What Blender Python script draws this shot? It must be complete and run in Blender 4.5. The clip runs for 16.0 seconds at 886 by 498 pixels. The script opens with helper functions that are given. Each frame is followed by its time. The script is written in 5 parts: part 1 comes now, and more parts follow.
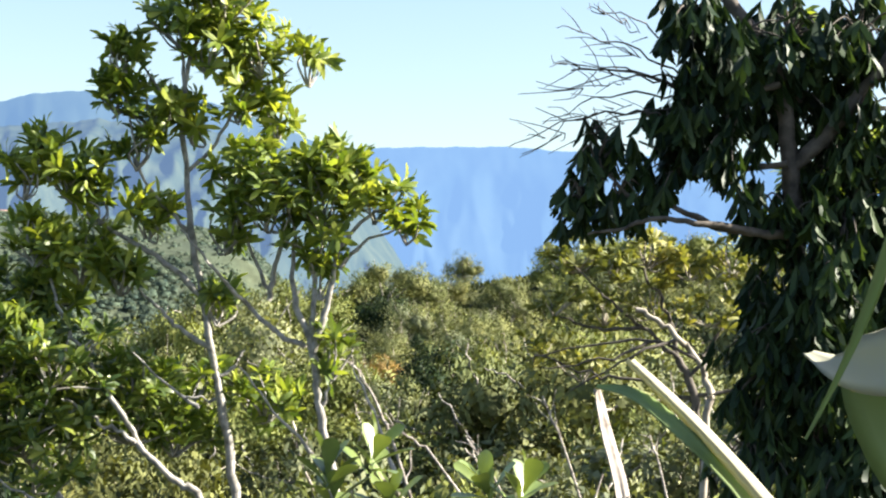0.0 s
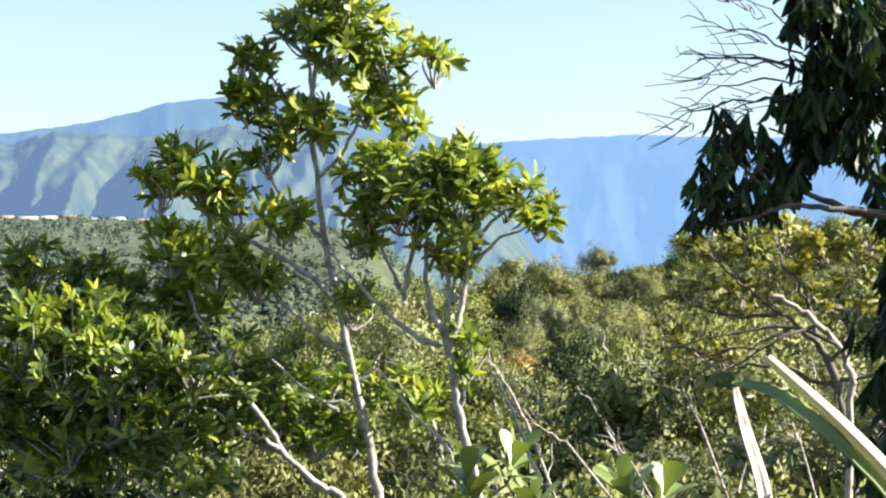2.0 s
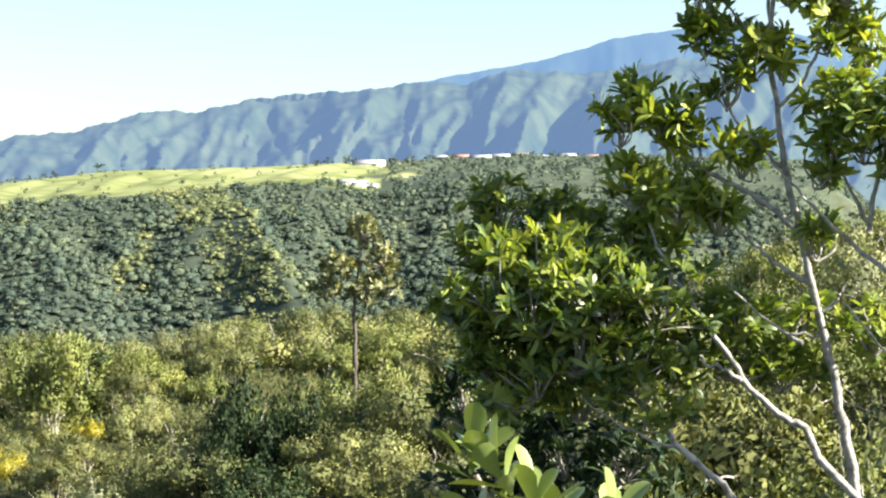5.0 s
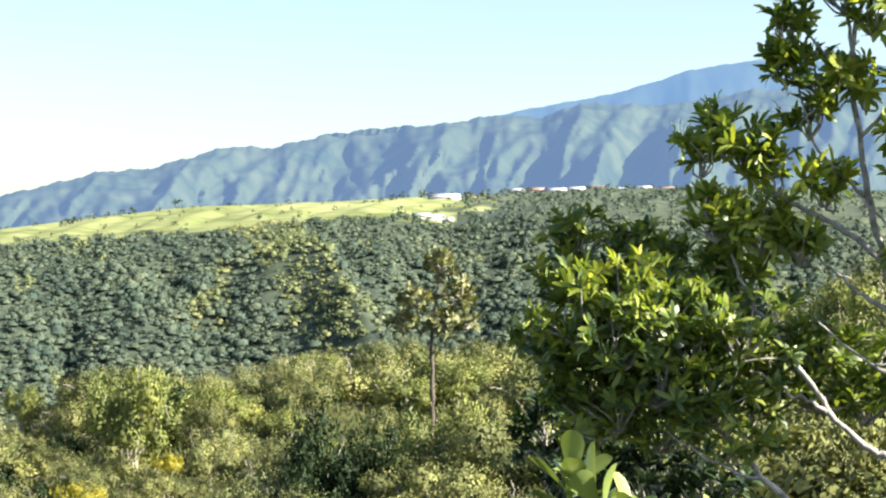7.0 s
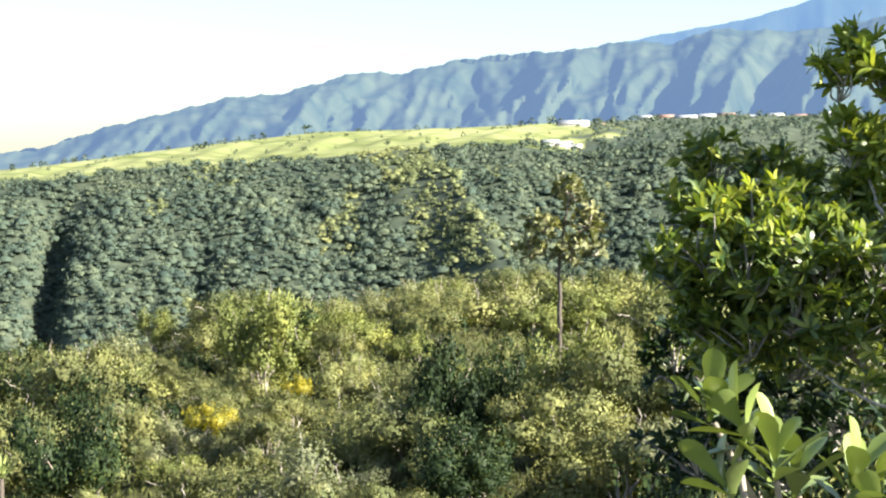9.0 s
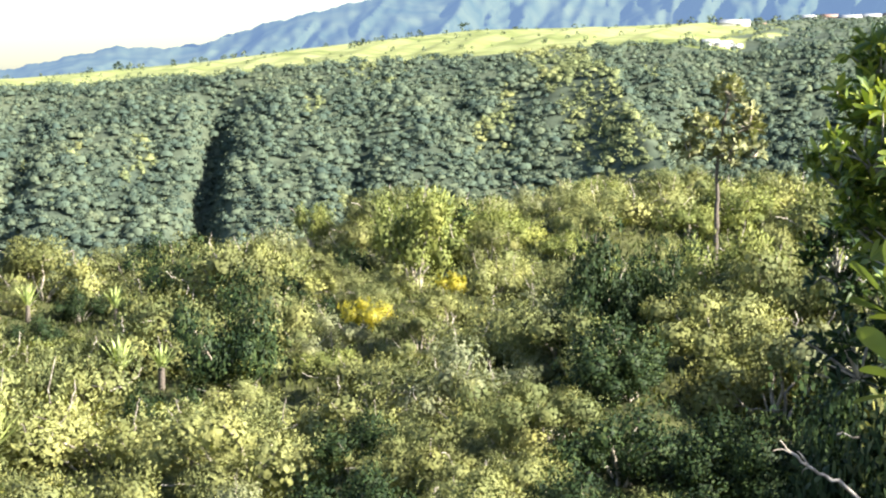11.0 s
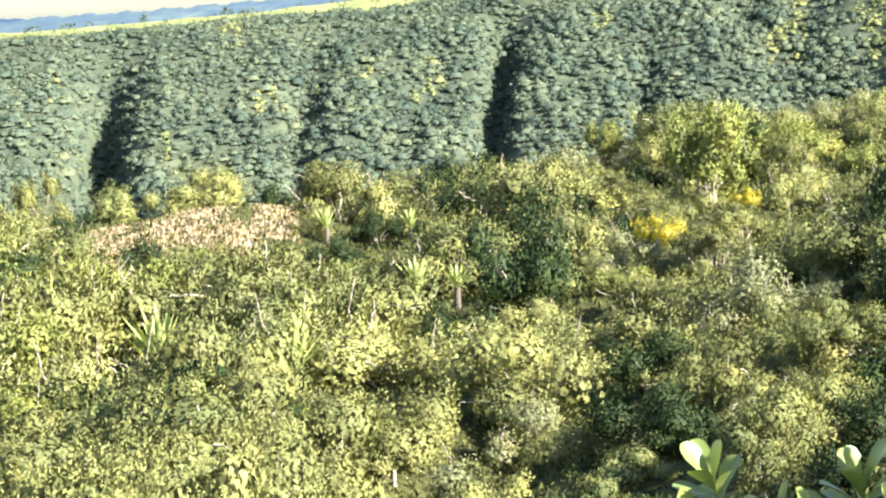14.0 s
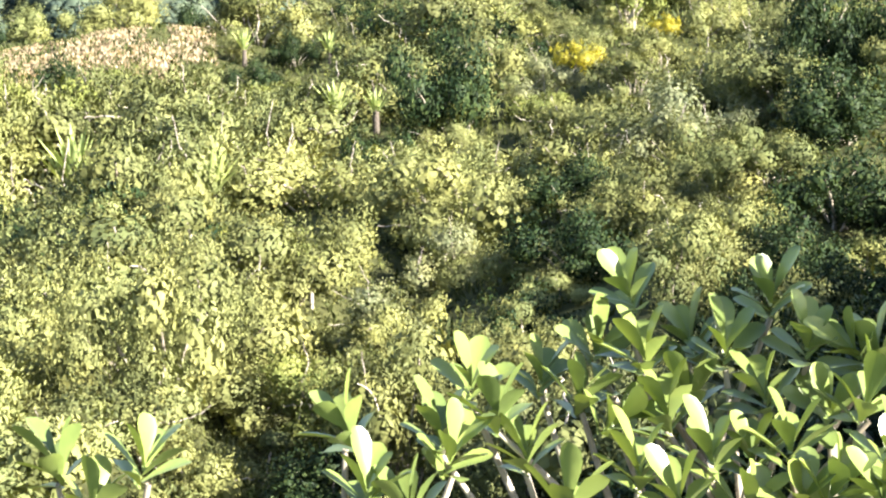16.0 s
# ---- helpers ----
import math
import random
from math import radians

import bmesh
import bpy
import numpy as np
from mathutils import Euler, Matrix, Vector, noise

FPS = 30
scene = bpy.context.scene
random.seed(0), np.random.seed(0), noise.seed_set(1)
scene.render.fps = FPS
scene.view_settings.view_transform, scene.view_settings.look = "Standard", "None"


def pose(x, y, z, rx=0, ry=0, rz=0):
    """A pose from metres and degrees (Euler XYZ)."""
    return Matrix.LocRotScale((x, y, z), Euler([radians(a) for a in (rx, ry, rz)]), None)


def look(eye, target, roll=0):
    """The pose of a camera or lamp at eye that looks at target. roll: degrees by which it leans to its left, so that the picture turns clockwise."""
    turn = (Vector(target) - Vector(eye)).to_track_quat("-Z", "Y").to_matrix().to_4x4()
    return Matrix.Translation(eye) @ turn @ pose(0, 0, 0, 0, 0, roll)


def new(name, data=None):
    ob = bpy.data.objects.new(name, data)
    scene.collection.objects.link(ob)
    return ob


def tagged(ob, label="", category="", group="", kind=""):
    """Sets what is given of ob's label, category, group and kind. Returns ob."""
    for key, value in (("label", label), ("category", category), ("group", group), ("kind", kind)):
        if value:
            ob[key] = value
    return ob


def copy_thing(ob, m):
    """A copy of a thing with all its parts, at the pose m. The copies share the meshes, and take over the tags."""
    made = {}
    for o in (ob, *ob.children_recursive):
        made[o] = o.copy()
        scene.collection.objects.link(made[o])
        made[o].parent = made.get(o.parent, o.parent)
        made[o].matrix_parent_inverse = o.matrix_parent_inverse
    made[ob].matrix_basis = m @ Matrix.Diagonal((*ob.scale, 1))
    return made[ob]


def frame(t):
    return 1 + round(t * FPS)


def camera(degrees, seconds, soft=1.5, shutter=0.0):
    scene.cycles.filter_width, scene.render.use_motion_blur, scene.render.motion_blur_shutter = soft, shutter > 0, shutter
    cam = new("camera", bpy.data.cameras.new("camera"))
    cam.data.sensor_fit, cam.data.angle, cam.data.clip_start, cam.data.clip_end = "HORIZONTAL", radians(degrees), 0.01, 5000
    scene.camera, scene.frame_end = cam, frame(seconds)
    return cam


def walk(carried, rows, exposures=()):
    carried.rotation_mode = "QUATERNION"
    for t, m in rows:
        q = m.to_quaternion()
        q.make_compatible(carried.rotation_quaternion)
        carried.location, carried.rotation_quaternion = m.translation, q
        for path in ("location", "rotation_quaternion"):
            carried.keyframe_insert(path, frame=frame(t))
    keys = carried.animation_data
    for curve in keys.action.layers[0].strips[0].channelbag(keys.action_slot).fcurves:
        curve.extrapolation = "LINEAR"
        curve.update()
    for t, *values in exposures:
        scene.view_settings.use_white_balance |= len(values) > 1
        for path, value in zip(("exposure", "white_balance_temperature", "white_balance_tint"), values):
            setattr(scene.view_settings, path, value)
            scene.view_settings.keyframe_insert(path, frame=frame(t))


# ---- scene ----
# ---- camera and its walk ----
ROWS = [
    (0.0, 0.079, 0.023, 7.996, 0.00, 1.76, 2.73),
    (0.5, 0.080, 0.025, 8.006, 0.91, 2.07, 2.50),
    (1.0, 0.086, 0.024, 8.012, 1.10, 2.03, 2.05),
    (1.5, 0.087, 0.014, 8.018, 1.53, 1.77, 1.21),
    (2.0, 0.083, 0.013, 8.016, 4.28, 1.43, 0.54),
    (2.5, 0.081, 0.008, 8.016, 6.75, 1.11, 0.19),
    (3.0, 0.063, 0.033, 8.016, 9.56, 0.84, 0.23),
    (3.5, 0.054, 0.037, 8.014, 12.08, 0.68, 0.48),
    (4.0, 0.057, 0.017, 8.013, 14.08, 0.04, 0.36),
    (4.5, 0.047, -0.006, 8.011, 16.32, -0.50, 0.19),
    (5.0, 0.048, -0.022, 8.010, 18.72, -0.73, -0.26),
    (5.2, 0.050, -0.028, 8.009, 19.73, -0.81, -0.64),
    (7.3, 0.026, -0.038, 8.004, 21.33, 0.40, -0.41),
    (7.5, 0.024, -0.036, 8.004, 21.26, 0.11, -0.08),
    (8.0, 0.014, -0.022, 8.000, 21.40, -0.34, 0.29),
    (8.5, 0.006, -0.013, 7.995, 23.53, -1.12, 0.45),
    (9.0, 0.005, -0.011, 7.990, 25.28, -1.97, -0.20),
    (9.2, 0.003, -0.012, 7.988, 25.70, -2.67, -0.07),
    (11.3, -0.028, -0.015, 7.969, 31.14, -5.59, 0.46),
    (11.5, -0.036, -0.018, 7.969, 31.74, -5.86, 0.55),
    (12.0, -0.042, -0.014, 7.967, 33.33, -6.01, 0.22),
    (12.5, -0.039, -0.019, 7.960, 35.14, -6.04, -0.02),
    (13.0, -0.043, -0.018, 7.960, 37.32, -5.78, -0.74),
    (13.5, -0.047, -0.024, 7.956, 39.01, -5.98, -1.46),
    (14.0, -0.060, -0.026, 7.967, 39.71, -7.76, -1.79),
    (14.5, -0.054, -0.034, 7.967, 38.93, -9.42, -1.50),
    (15.0, -0.049, -0.038, 7.964, 37.75, -10.79, -1.37),
    (15.5, -0.052, -0.049, 7.956, 38.39, -12.33, -1.26),
    (16.0, -0.048, -0.050, 7.950, 37.15, -13.44, -0.77),
]
cam = camera(28.0, 16.0, soft=2.2)
walk(cam, [(t, pose(x, y, z, 90 + p, 0, a) @ pose(0, 0, 0, 0, 0, r)) for t, x, y, z, a, p, r in ROWS],
     exposures=[(0, 1.97), (3, 2.0), (5, 2.0), (9, 2.08), (11.3, 2.33), (14, 2.45), (16, 2.55)])

# ---- world, sun, exposure ----
SUN_YAW, SUN_UP = -86.0, 31.0          # degrees to the left of north (+y), above the horizon
world = bpy.data.worlds.new("sky")
scene.world = world
world.use_nodes = True
wn = world.node_tree.nodes
sky = wn.new("ShaderNodeTexSky")
sky.sky_type, sky.sun_disc = "NISHITA", False
sky.sun_elevation, sky.sun_rotation = radians(SUN_UP), radians(-SUN_YAW)
sky.air_density, sky.dust_density, sky.ozone_density = 1.0, 1.2, 1.4
wn["Background"].inputs["Strength"].default_value = 0.064
world.node_tree.links.new(sky.outputs[0], wn["Background"].inputs["Color"])
sun = new("sun", bpy.data.lights.new("sun", "SUN"))
sun.data.energy, sun.data.angle, sun.data.color = 5.6, radians(0.6), (1.0, 0.94, 0.80)
ux = Vector((-math.sin(radians(SUN_YAW)) * math.cos(radians(SUN_UP)), math.cos(radians(SUN_YAW)) * math.cos(radians(SUN_UP)), math.sin(radians(SUN_UP))))
sun.matrix_world = look(ux * 100, (0, 0, 0))


# ---- materials ----
def material(name):
    m = bpy.data.materials.new(name)
    m.use_nodes = True
    n, l = m.node_tree.nodes, m.node_tree.links
    return m, n, l, n["Principled BSDF"]


def ramp(n, l, fac, stops):
    r = n.new("ShaderNodeValToRGB")
    while len(r.color_ramp.elements) < len(stops):
        r.color_ramp.elements.new(0.5)
    for e, (p, c) in zip(r.color_ramp.elements, stops):
        e.position, e.color = p, (*c, 1)
    l.new(fac, r.inputs[0])
    return r.outputs[0]


def noise_tex(n, l, scale, detail=4, space="Object"):
    co = n.new("ShaderNodeTexCoord")
    t = n.new("ShaderNodeTexNoise")
    t.inputs["Scale"].default_value, t.inputs["Detail"].default_value = scale, detail
    l.new(co.outputs[space], t.inputs["Vector"])
    return t.outputs[0]


def mixed(n, l, a, b, fac, mode="MIX"):
    x = n.new("ShaderNodeMixRGB")
    x.blend_type = mode
    for s, v in ((x.inputs[0], fac), (x.inputs[1], a), (x.inputs[2], b)):
        if isinstance(v, (int, float)):
            s.default_value = v
        elif isinstance(v, tuple):
            s.default_value = (*v, 1)
        else:
            l.new(v, s)
    return x.outputs[0]


def leaf_material(name, dark, mid, light, rough=0.5, through_light=0.35, vary=0.5, spec=0.4, blot=1.3):
    """Leaves: every leaf has its own shade, every plant its own tint; light shines through."""
    m, n, l, b = material(name)
    geo, info = n.new("ShaderNodeNewGeometry"), n.new("ShaderNodeObjectInfo")
    c = ramp(n, l, geo.outputs["Random Per Island"], [(0.0, dark), (0.5, mid), (1.0, light)])
    tint = ramp(n, l, info.outputs["Random"], [(0.0, (1 - vary * 0.5, 1 - vary * 0.35, 1 - vary * 0.35)), (0.5, (1, 1, 1)), (1.0, (1 + vary * 0.16, 1 + vary * 0.12, 0.92))])
    c = mixed(n, l, c, tint, 1.0, "MULTIPLY")
    patch = ramp(n, l, noise_tex(n, l, blot, 3), [(0.32, (0.66, 0.72, 0.74)), (0.5, (0.97, 1.0, 0.96)), (0.7, (1.26, 1.2, 1.05))])
    c = mixed(n, l, c, patch, 1.0, "MULTIPLY")
    l.new(c, b.inputs["Base Color"])
    b.inputs["Roughness"].default_value = rough
    b.inputs["Specular IOR Level"].default_value = spec
    tr = n.new("ShaderNodeBsdfTranslucent")
    l.new(mixed(n, l, c, (1.25, 1.25, 0.5), 1.0, "MULTIPLY"), tr.inputs["Color"])
    ms = n.new("ShaderNodeMixShader")
    ms.inputs[0].default_value = through_light
    l.new(b.outputs[0], ms.inputs[1])
    l.new(tr.outputs[0], ms.inputs[2])
    l.new(ms.outputs[0], n["Material Output"].inputs["Surface"])
    return m


def bark_material(name, dark, light, scale=18):
    m, n, l, b = material(name)
    f = noise_tex(n, l, scale, 6)
    l.new(ramp(n, l, f, [(0.3, dark), (0.62, light)]), b.inputs["Base Color"])
    b.inputs["Roughness"].default_value = 0.85
    bump = n.new("ShaderNodeBump")
    bump.inputs["Strength"].default_value, bump.inputs["Distance"].default_value = 0.6, 0.01
    l.new(f, bump.inputs["Height"])
    l.new(bump.outputs[0], b.inputs["Normal"])
    return m


def earth_material(name, stops, scale, fine):
    m, n, l, b = material(name)
    c = ramp(n, l, noise_tex(n, l, scale, 6), stops)
    g = ramp(n, l, noise_tex(n, l, fine, 5), [(0.3, (0.65, 0.65, 0.65)), (0.7, (1.3, 1.3, 1.3))])
    l.new(mixed(n, l, c, g, 1.0, "MULTIPLY"), b.inputs["Base Color"])
    b.inputs["Roughness"].default_value = 0.95
    b.inputs["Specular IOR Level"].default_value = 0.1
    return m


def distance_material(name, stops, scale, haze, strength):
    """Far country behind kilometres of air: the backdrop's haze is put in as bluish emission."""
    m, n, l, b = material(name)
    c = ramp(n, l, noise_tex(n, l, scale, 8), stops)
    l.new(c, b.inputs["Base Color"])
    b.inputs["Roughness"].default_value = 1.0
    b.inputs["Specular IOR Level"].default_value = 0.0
    b.inputs["Emission Color"].default_value = (*haze, 1)
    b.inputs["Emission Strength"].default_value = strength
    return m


def paint_material(name, colour, rough=0.7):
    m, n, l, b = material(name)
    f = ramp(n, l, noise_tex(n, l, 3.0, 5), [(0.3, tuple(c * 0.85 for c in colour)), (0.7, colour)])
    l.new(f, b.inputs["Base Color"])
    b.inputs["Roughness"].default_value = rough
    return m


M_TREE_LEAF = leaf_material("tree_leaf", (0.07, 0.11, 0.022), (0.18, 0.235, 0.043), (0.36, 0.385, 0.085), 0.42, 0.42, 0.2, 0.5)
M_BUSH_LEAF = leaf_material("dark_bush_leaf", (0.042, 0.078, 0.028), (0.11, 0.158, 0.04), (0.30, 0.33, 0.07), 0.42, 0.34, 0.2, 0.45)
# shade is put into this leaf colour, for drooping crown and bush hollow
M_SHADED_LEAF = leaf_material("shaded_leaf", (0.012, 0.025, 0.015), (0.026, 0.046, 0.020), (0.06, 0.092, 0.03), 0.5, 0.2, 0.2, 0.22)
M_OLIVE = leaf_material("olive_shrub_leaf", (0.114, 0.120, 0.048), (0.150, 0.155, 0.062), (0.184, 0.184, 0.08), 0.65, 0.11, 0.5, 0.12)
M_BRIGHT = leaf_material("bright_shrub_leaf", (0.176, 0.180, 0.07), (0.214, 0.216, 0.085), (0.252, 0.25, 0.106), 0.65, 0.12, 0.4, 0.12)
# dark green lowered further, so that shade is part of this leaf colour
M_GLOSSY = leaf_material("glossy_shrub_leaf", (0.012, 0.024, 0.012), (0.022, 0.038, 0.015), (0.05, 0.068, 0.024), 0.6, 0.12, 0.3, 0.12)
M_GREY = leaf_material("grey_shrub_leaf", (0.112, 0.125, 0.069), (0.181, 0.188, 0.100), (0.275, 0.269, 0.163), 0.7, 0.22, 0.4, 0.2)
M_RUST = leaf_material("rust_shrub_leaf", (0.20, 0.13, 0.05), (0.30, 0.19, 0.07), (0.40, 0.27, 0.10), 0.6, 0.3, 0.2, 0.2)
# darker than the shrubs: shade of the gaps is put into the colour
M_UNDER = leaf_material("shaded_undergrowth_leaf", (0.035, 0.046, 0.017), (0.06, 0.07, 0.025), (0.10, 0.105, 0.042), 0.6, 0.15, 0.0, 0.1, 0.4)
M_YELLOW = leaf_material("yellow_shrub_leaf", (0.20, 0.17, 0.02), (0.42, 0.36, 0.04), (0.6, 0.50, 0.08), 0.5, 0.4, 0.2)
M_SCRUB_TREE = leaf_material("scrub_tree_leaf", (0.10, 0.11, 0.035), (0.19, 0.195, 0.06), (0.31, 0.29, 0.10), 0.55, 0.3, 0.0, 0.3)
M_FEATHER = leaf_material("feathery_leaf", (0.12, 0.138, 0.044), (0.158, 0.176, 0.054), (0.205, 0.216, 0.075), 0.65, 0.16, 0.2, 0.12)
# bluish haze of the distant air is mixed into this leaf colour
M_HAZY_FOREST = leaf_material("forest_leaf", (0.05, 0.07, 0.064), (0.068, 0.09, 0.074), (0.092, 0.11, 0.08), 0.9, 0.10, 0.0, 0.0, 0.03)
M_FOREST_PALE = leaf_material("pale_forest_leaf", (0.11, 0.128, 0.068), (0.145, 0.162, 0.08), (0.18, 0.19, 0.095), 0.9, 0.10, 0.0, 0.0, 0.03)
# palest and darkest leaf tones imitate white sun glints and shade
M_PADDLE = leaf_material("paddle_leaf", (0.03, 0.062, 0.016), (0.115, 0.165, 0.042), (0.42, 0.43, 0.18), 0.33, 0.16, 0.25, 0.5, 14.0)
M_ALOE = leaf_material("rosette_leaf", (0.20, 0.24, 0.09), (0.30, 0.35, 0.13), (0.45, 0.48, 0.22), 0.42, 0.2, 0.2, 0.4)
M_STRAW = leaf_material("dry_grass", (0.26, 0.19, 0.14), (0.36, 0.27, 0.2), (0.46, 0.36, 0.28), 0.9, 0.3, 0.2, 0.1)
M_BARK = bark_material("pale_grey_bark", (0.13, 0.12, 0.105), (0.36, 0.335, 0.31), 30)
M_DARKBARK = bark_material("dark_bark", (0.035, 0.028, 0.022), (0.11, 0.09, 0.075), 20)
M_DEADWOOD = bark_material("dead_wood", (0.12, 0.09, 0.075), (0.45, 0.40, 0.36), 24)
M_TWIG = bark_material("shrub_stem", (0.16, 0.13, 0.10), (0.36, 0.32, 0.27), 12)
M_SOIL = earth_material("undergrowth_soil", [(0.3, (0.03, 0.035, 0.015)), (0.55, (0.058, 0.062, 0.025)), (0.75, (0.08, 0.08, 0.036))], 0.35, 3.0)
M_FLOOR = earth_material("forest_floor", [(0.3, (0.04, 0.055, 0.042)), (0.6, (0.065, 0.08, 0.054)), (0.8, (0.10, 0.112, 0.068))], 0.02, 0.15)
M_PASTURE = earth_material("pasture_grass", [(0.25, (0.09, 0.115, 0.035)), (0.5, (0.17, 0.19, 0.075)), (0.75, (0.26, 0.27, 0.13))], 0.012, 0.05)
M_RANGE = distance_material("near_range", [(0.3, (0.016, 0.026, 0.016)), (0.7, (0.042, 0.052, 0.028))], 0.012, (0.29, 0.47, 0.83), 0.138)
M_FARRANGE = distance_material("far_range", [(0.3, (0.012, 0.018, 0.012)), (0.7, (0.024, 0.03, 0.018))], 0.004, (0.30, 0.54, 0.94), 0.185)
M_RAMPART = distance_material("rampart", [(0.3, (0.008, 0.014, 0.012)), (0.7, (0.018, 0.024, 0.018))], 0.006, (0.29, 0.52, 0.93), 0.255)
M_AGAVE = leaf_material("agave_blade", (0.12, 0.17, 0.07), (0.19, 0.25, 0.10), (0.28, 0.33, 0.15), 0.45, 0.3, 0.1)
M_AGAVE_DRY = leaf_material("dry_agave_blade", (0.30, 0.27, 0.21), (0.42, 0.39, 0.31), (0.52, 0.48, 0.40), 0.7, 0.25, 0.1, 0.2)
M_WALL = paint_material("cream_wall", (0.55, 0.52, 0.46))
M_ROOF = paint_material("grey_sheet_roof", (0.36, 0.37, 0.39), 0.5)
M_REDROOF = paint_material("red_sheet_roof", (0.24, 0.15, 0.12), 0.6)
M_GLASS = paint_material("dark_window", (0.03, 0.04, 0.05), 0.1)


# ---- mesh helpers ----
def mesh(name, verts, faces, materials, index=None, smooth=False):
    """A mesh from arrays; faces is an (n, 3) or (n, 4) array."""
    me = bpy.data.meshes.new(name)
    verts, faces = np.asarray(verts, np.float32), np.asarray(faces, np.int32)
    k = faces.shape[1]
    me.vertices.add(len(verts))
    me.vertices.foreach_set("co", verts.ravel())
    me.loops.add(faces.size)
    me.loops.foreach_set("vertex_index", faces.ravel())
    me.polygons.add(len(faces))
    me.polygons.foreach_set("loop_start", np.arange(0, faces.size, k, dtype=np.int32))
    for m in materials:
        me.materials.append(m)
    if index is not None:
        me.polygons.foreach_set("material_index", np.asarray(index, np.int32))
    if smooth:
        me.polygons.foreach_set("use_smooth", np.ones(len(faces), bool))
    me.update(calc_edges=True)
    return me


def part(name, me, parent, label=""):
    ob = new(name, me)
    ob.parent = parent
    return tagged(ob, label)


def thing(name, place, label, category, group="", kind=""):
    ob = new(name)
    ob.location = place
    return tagged(ob, label, category, group, kind)


# Leaf outlines: along, across, lift
RHOMB = (np.array([(0, 0, 0), (0.45, 0.5, 0.06), (1, 0, -0.05), (0.45, -0.5, 0.06)]), np.array([(0, 1, 2, 3)]))
BLADE = (np.array([(0, 0.06, 0), (0, -0.06, 0), (0.3, 0.38, 0.05), (0.3, -0.38, 0.05), (0.76, 0.5, 0.03), (0.76, -0.5, 0.03), (1, 0.16, -0.06), (1, -0.16, -0.06)]),
         np.array([(0, 1, 3, 2), (2, 3, 5, 4), (4, 5, 7, 6)]))
CREASED = (np.array([(a, b * w, lift * abs(b)) for a, w, lift in ((0, 0.07, 0.0), (0.25, 0.19, 0.03), (0.5, 0.38, 0.05), (0.72, 0.5, 0.06), (0.88, 0.43, 0.05), (0.97, 0.25, 0.03), (1.0, 0.06, 0.0)) for b in (1, 0, -1)]),
           np.array([(3 * i + j, 3 * i + j + 1, 3 * i + j + 4, 3 * i + j + 3) for i in range(6) for j in range(2)]))


def unit(v):
    return v / np.maximum(np.linalg.norm(v, axis=-1, keepdims=True), 1e-9)


def leaves(pos, way, up, length, width, outline=RHOMB, curl=0.0):
    """Vertex and face arrays of leaves at pos that point along way, with their upper side towards up."""
    n = len(pos)
    way = unit(way)
    side = unit(np.cross(up, way) + 1e-6)
    top = np.cross(way, side)
    t, f = outline
    length, width = np.broadcast_to(length, n), np.broadcast_to(width, n)
    lift = t[None, :, 2:3] * length[:, None, None] - curl * (t[None, :, 0:1] ** 2) * length[:, None, None]
    v = pos[:, None] + way[:, None] * (t[None, :, 0:1] * length[:, None, None]) + side[:, None] * (t[None, :, 1:2] * width[:, None, None]) + top[:, None] * lift
    faces = (f[None] + (np.arange(n) * len(t))[:, None, None]).reshape(-1, f.shape[1])
    return v.reshape(-1, 3), faces


def joined(pieces):
    vs, fs, base = [], [], 0
    for v, f in pieces:
        vs.append(v)
        fs.append(f + base)
        base += len(v)
    return np.concatenate(vs), np.concatenate(fs)


def tube(points, r0, r1, sides=7, rng=None, wobble=0.0):
    """A tapered limb along a smooth line through the points."""
    p = np.array(points, float)
    n = max(4, 5 * (len(p) - 1) + 1)
    s = np.linspace(0, len(p) - 1, n)
    i = np.clip(s.astype(int), 0, len(p) - 2)
    u = (s - i)[:, None]
    q = lambda k: p[np.clip(i + k, 0, len(p) - 1)]
    c = 0.5 * (2 * q(0) + (q(1) - q(-1)) * u + (2 * q(-1) - 5 * q(0) + 4 * q(1) - q(2)) * u ** 2 + (3 * q(0) - q(-1) - 3 * q(1) + q(2)) * u ** 3)
    if rng is not None and wobble:
        c[1:-1] += rng.normal(0, wobble, (n - 2, 3))
    d = unit(np.gradient(c, axis=0))
    ref = np.where(np.abs(d[:, 2:3]) > 0.9, np.array([[1.0, 0, 0]]), np.array([[0, 0, 1.0]]))
    a = unit(np.cross(d, ref))
    b = np.cross(d, a)
    r = np.linspace(r0, r1, n)[:, None, None]
    if rng is not None:
        r = r * rng.uniform(0.88, 1.12, (n, 1, 1))
    th = np.linspace(0, 2 * np.pi, sides, endpoint=False)
    v = c[:, None] + r * (np.cos(th)[None, :, None] * a[:, None] + np.sin(th)[None, :, None] * b[:, None])
    f = [(i * sides + j, i * sides + (j + 1) % sides, (i + 1) * sides + (j + 1) % sides, (i + 1) * sides + j) for i in range(n - 1) for j in range(sides)]
    return v.reshape(-1, 3), np.array(f)


# ---- the lie of the land ----
EYE = 8.0


def table(pairs):
    a = sorted(pairs)
    return [p[0] for p in a], [p[1] for p in a]


LOW_NEAR = table([(-60, 5.6), (-15, 5.0), (3, 4.0), (10, 3.0), (20, 1.4), (30, 0.6), (40, 0.2), (56, 0.1), (100, 0.5)])
LOW_FAR = table([(-60, 9.4), (-15, 9.2), (-5, 8.2), (3, 7.0), (10, 3.8), (7, 4.8), (18, 3.4), (24, 3.3), (31, 2.1), (36, 0.6), (42, -0.6), (56, -0.8), (100, 0.0)])
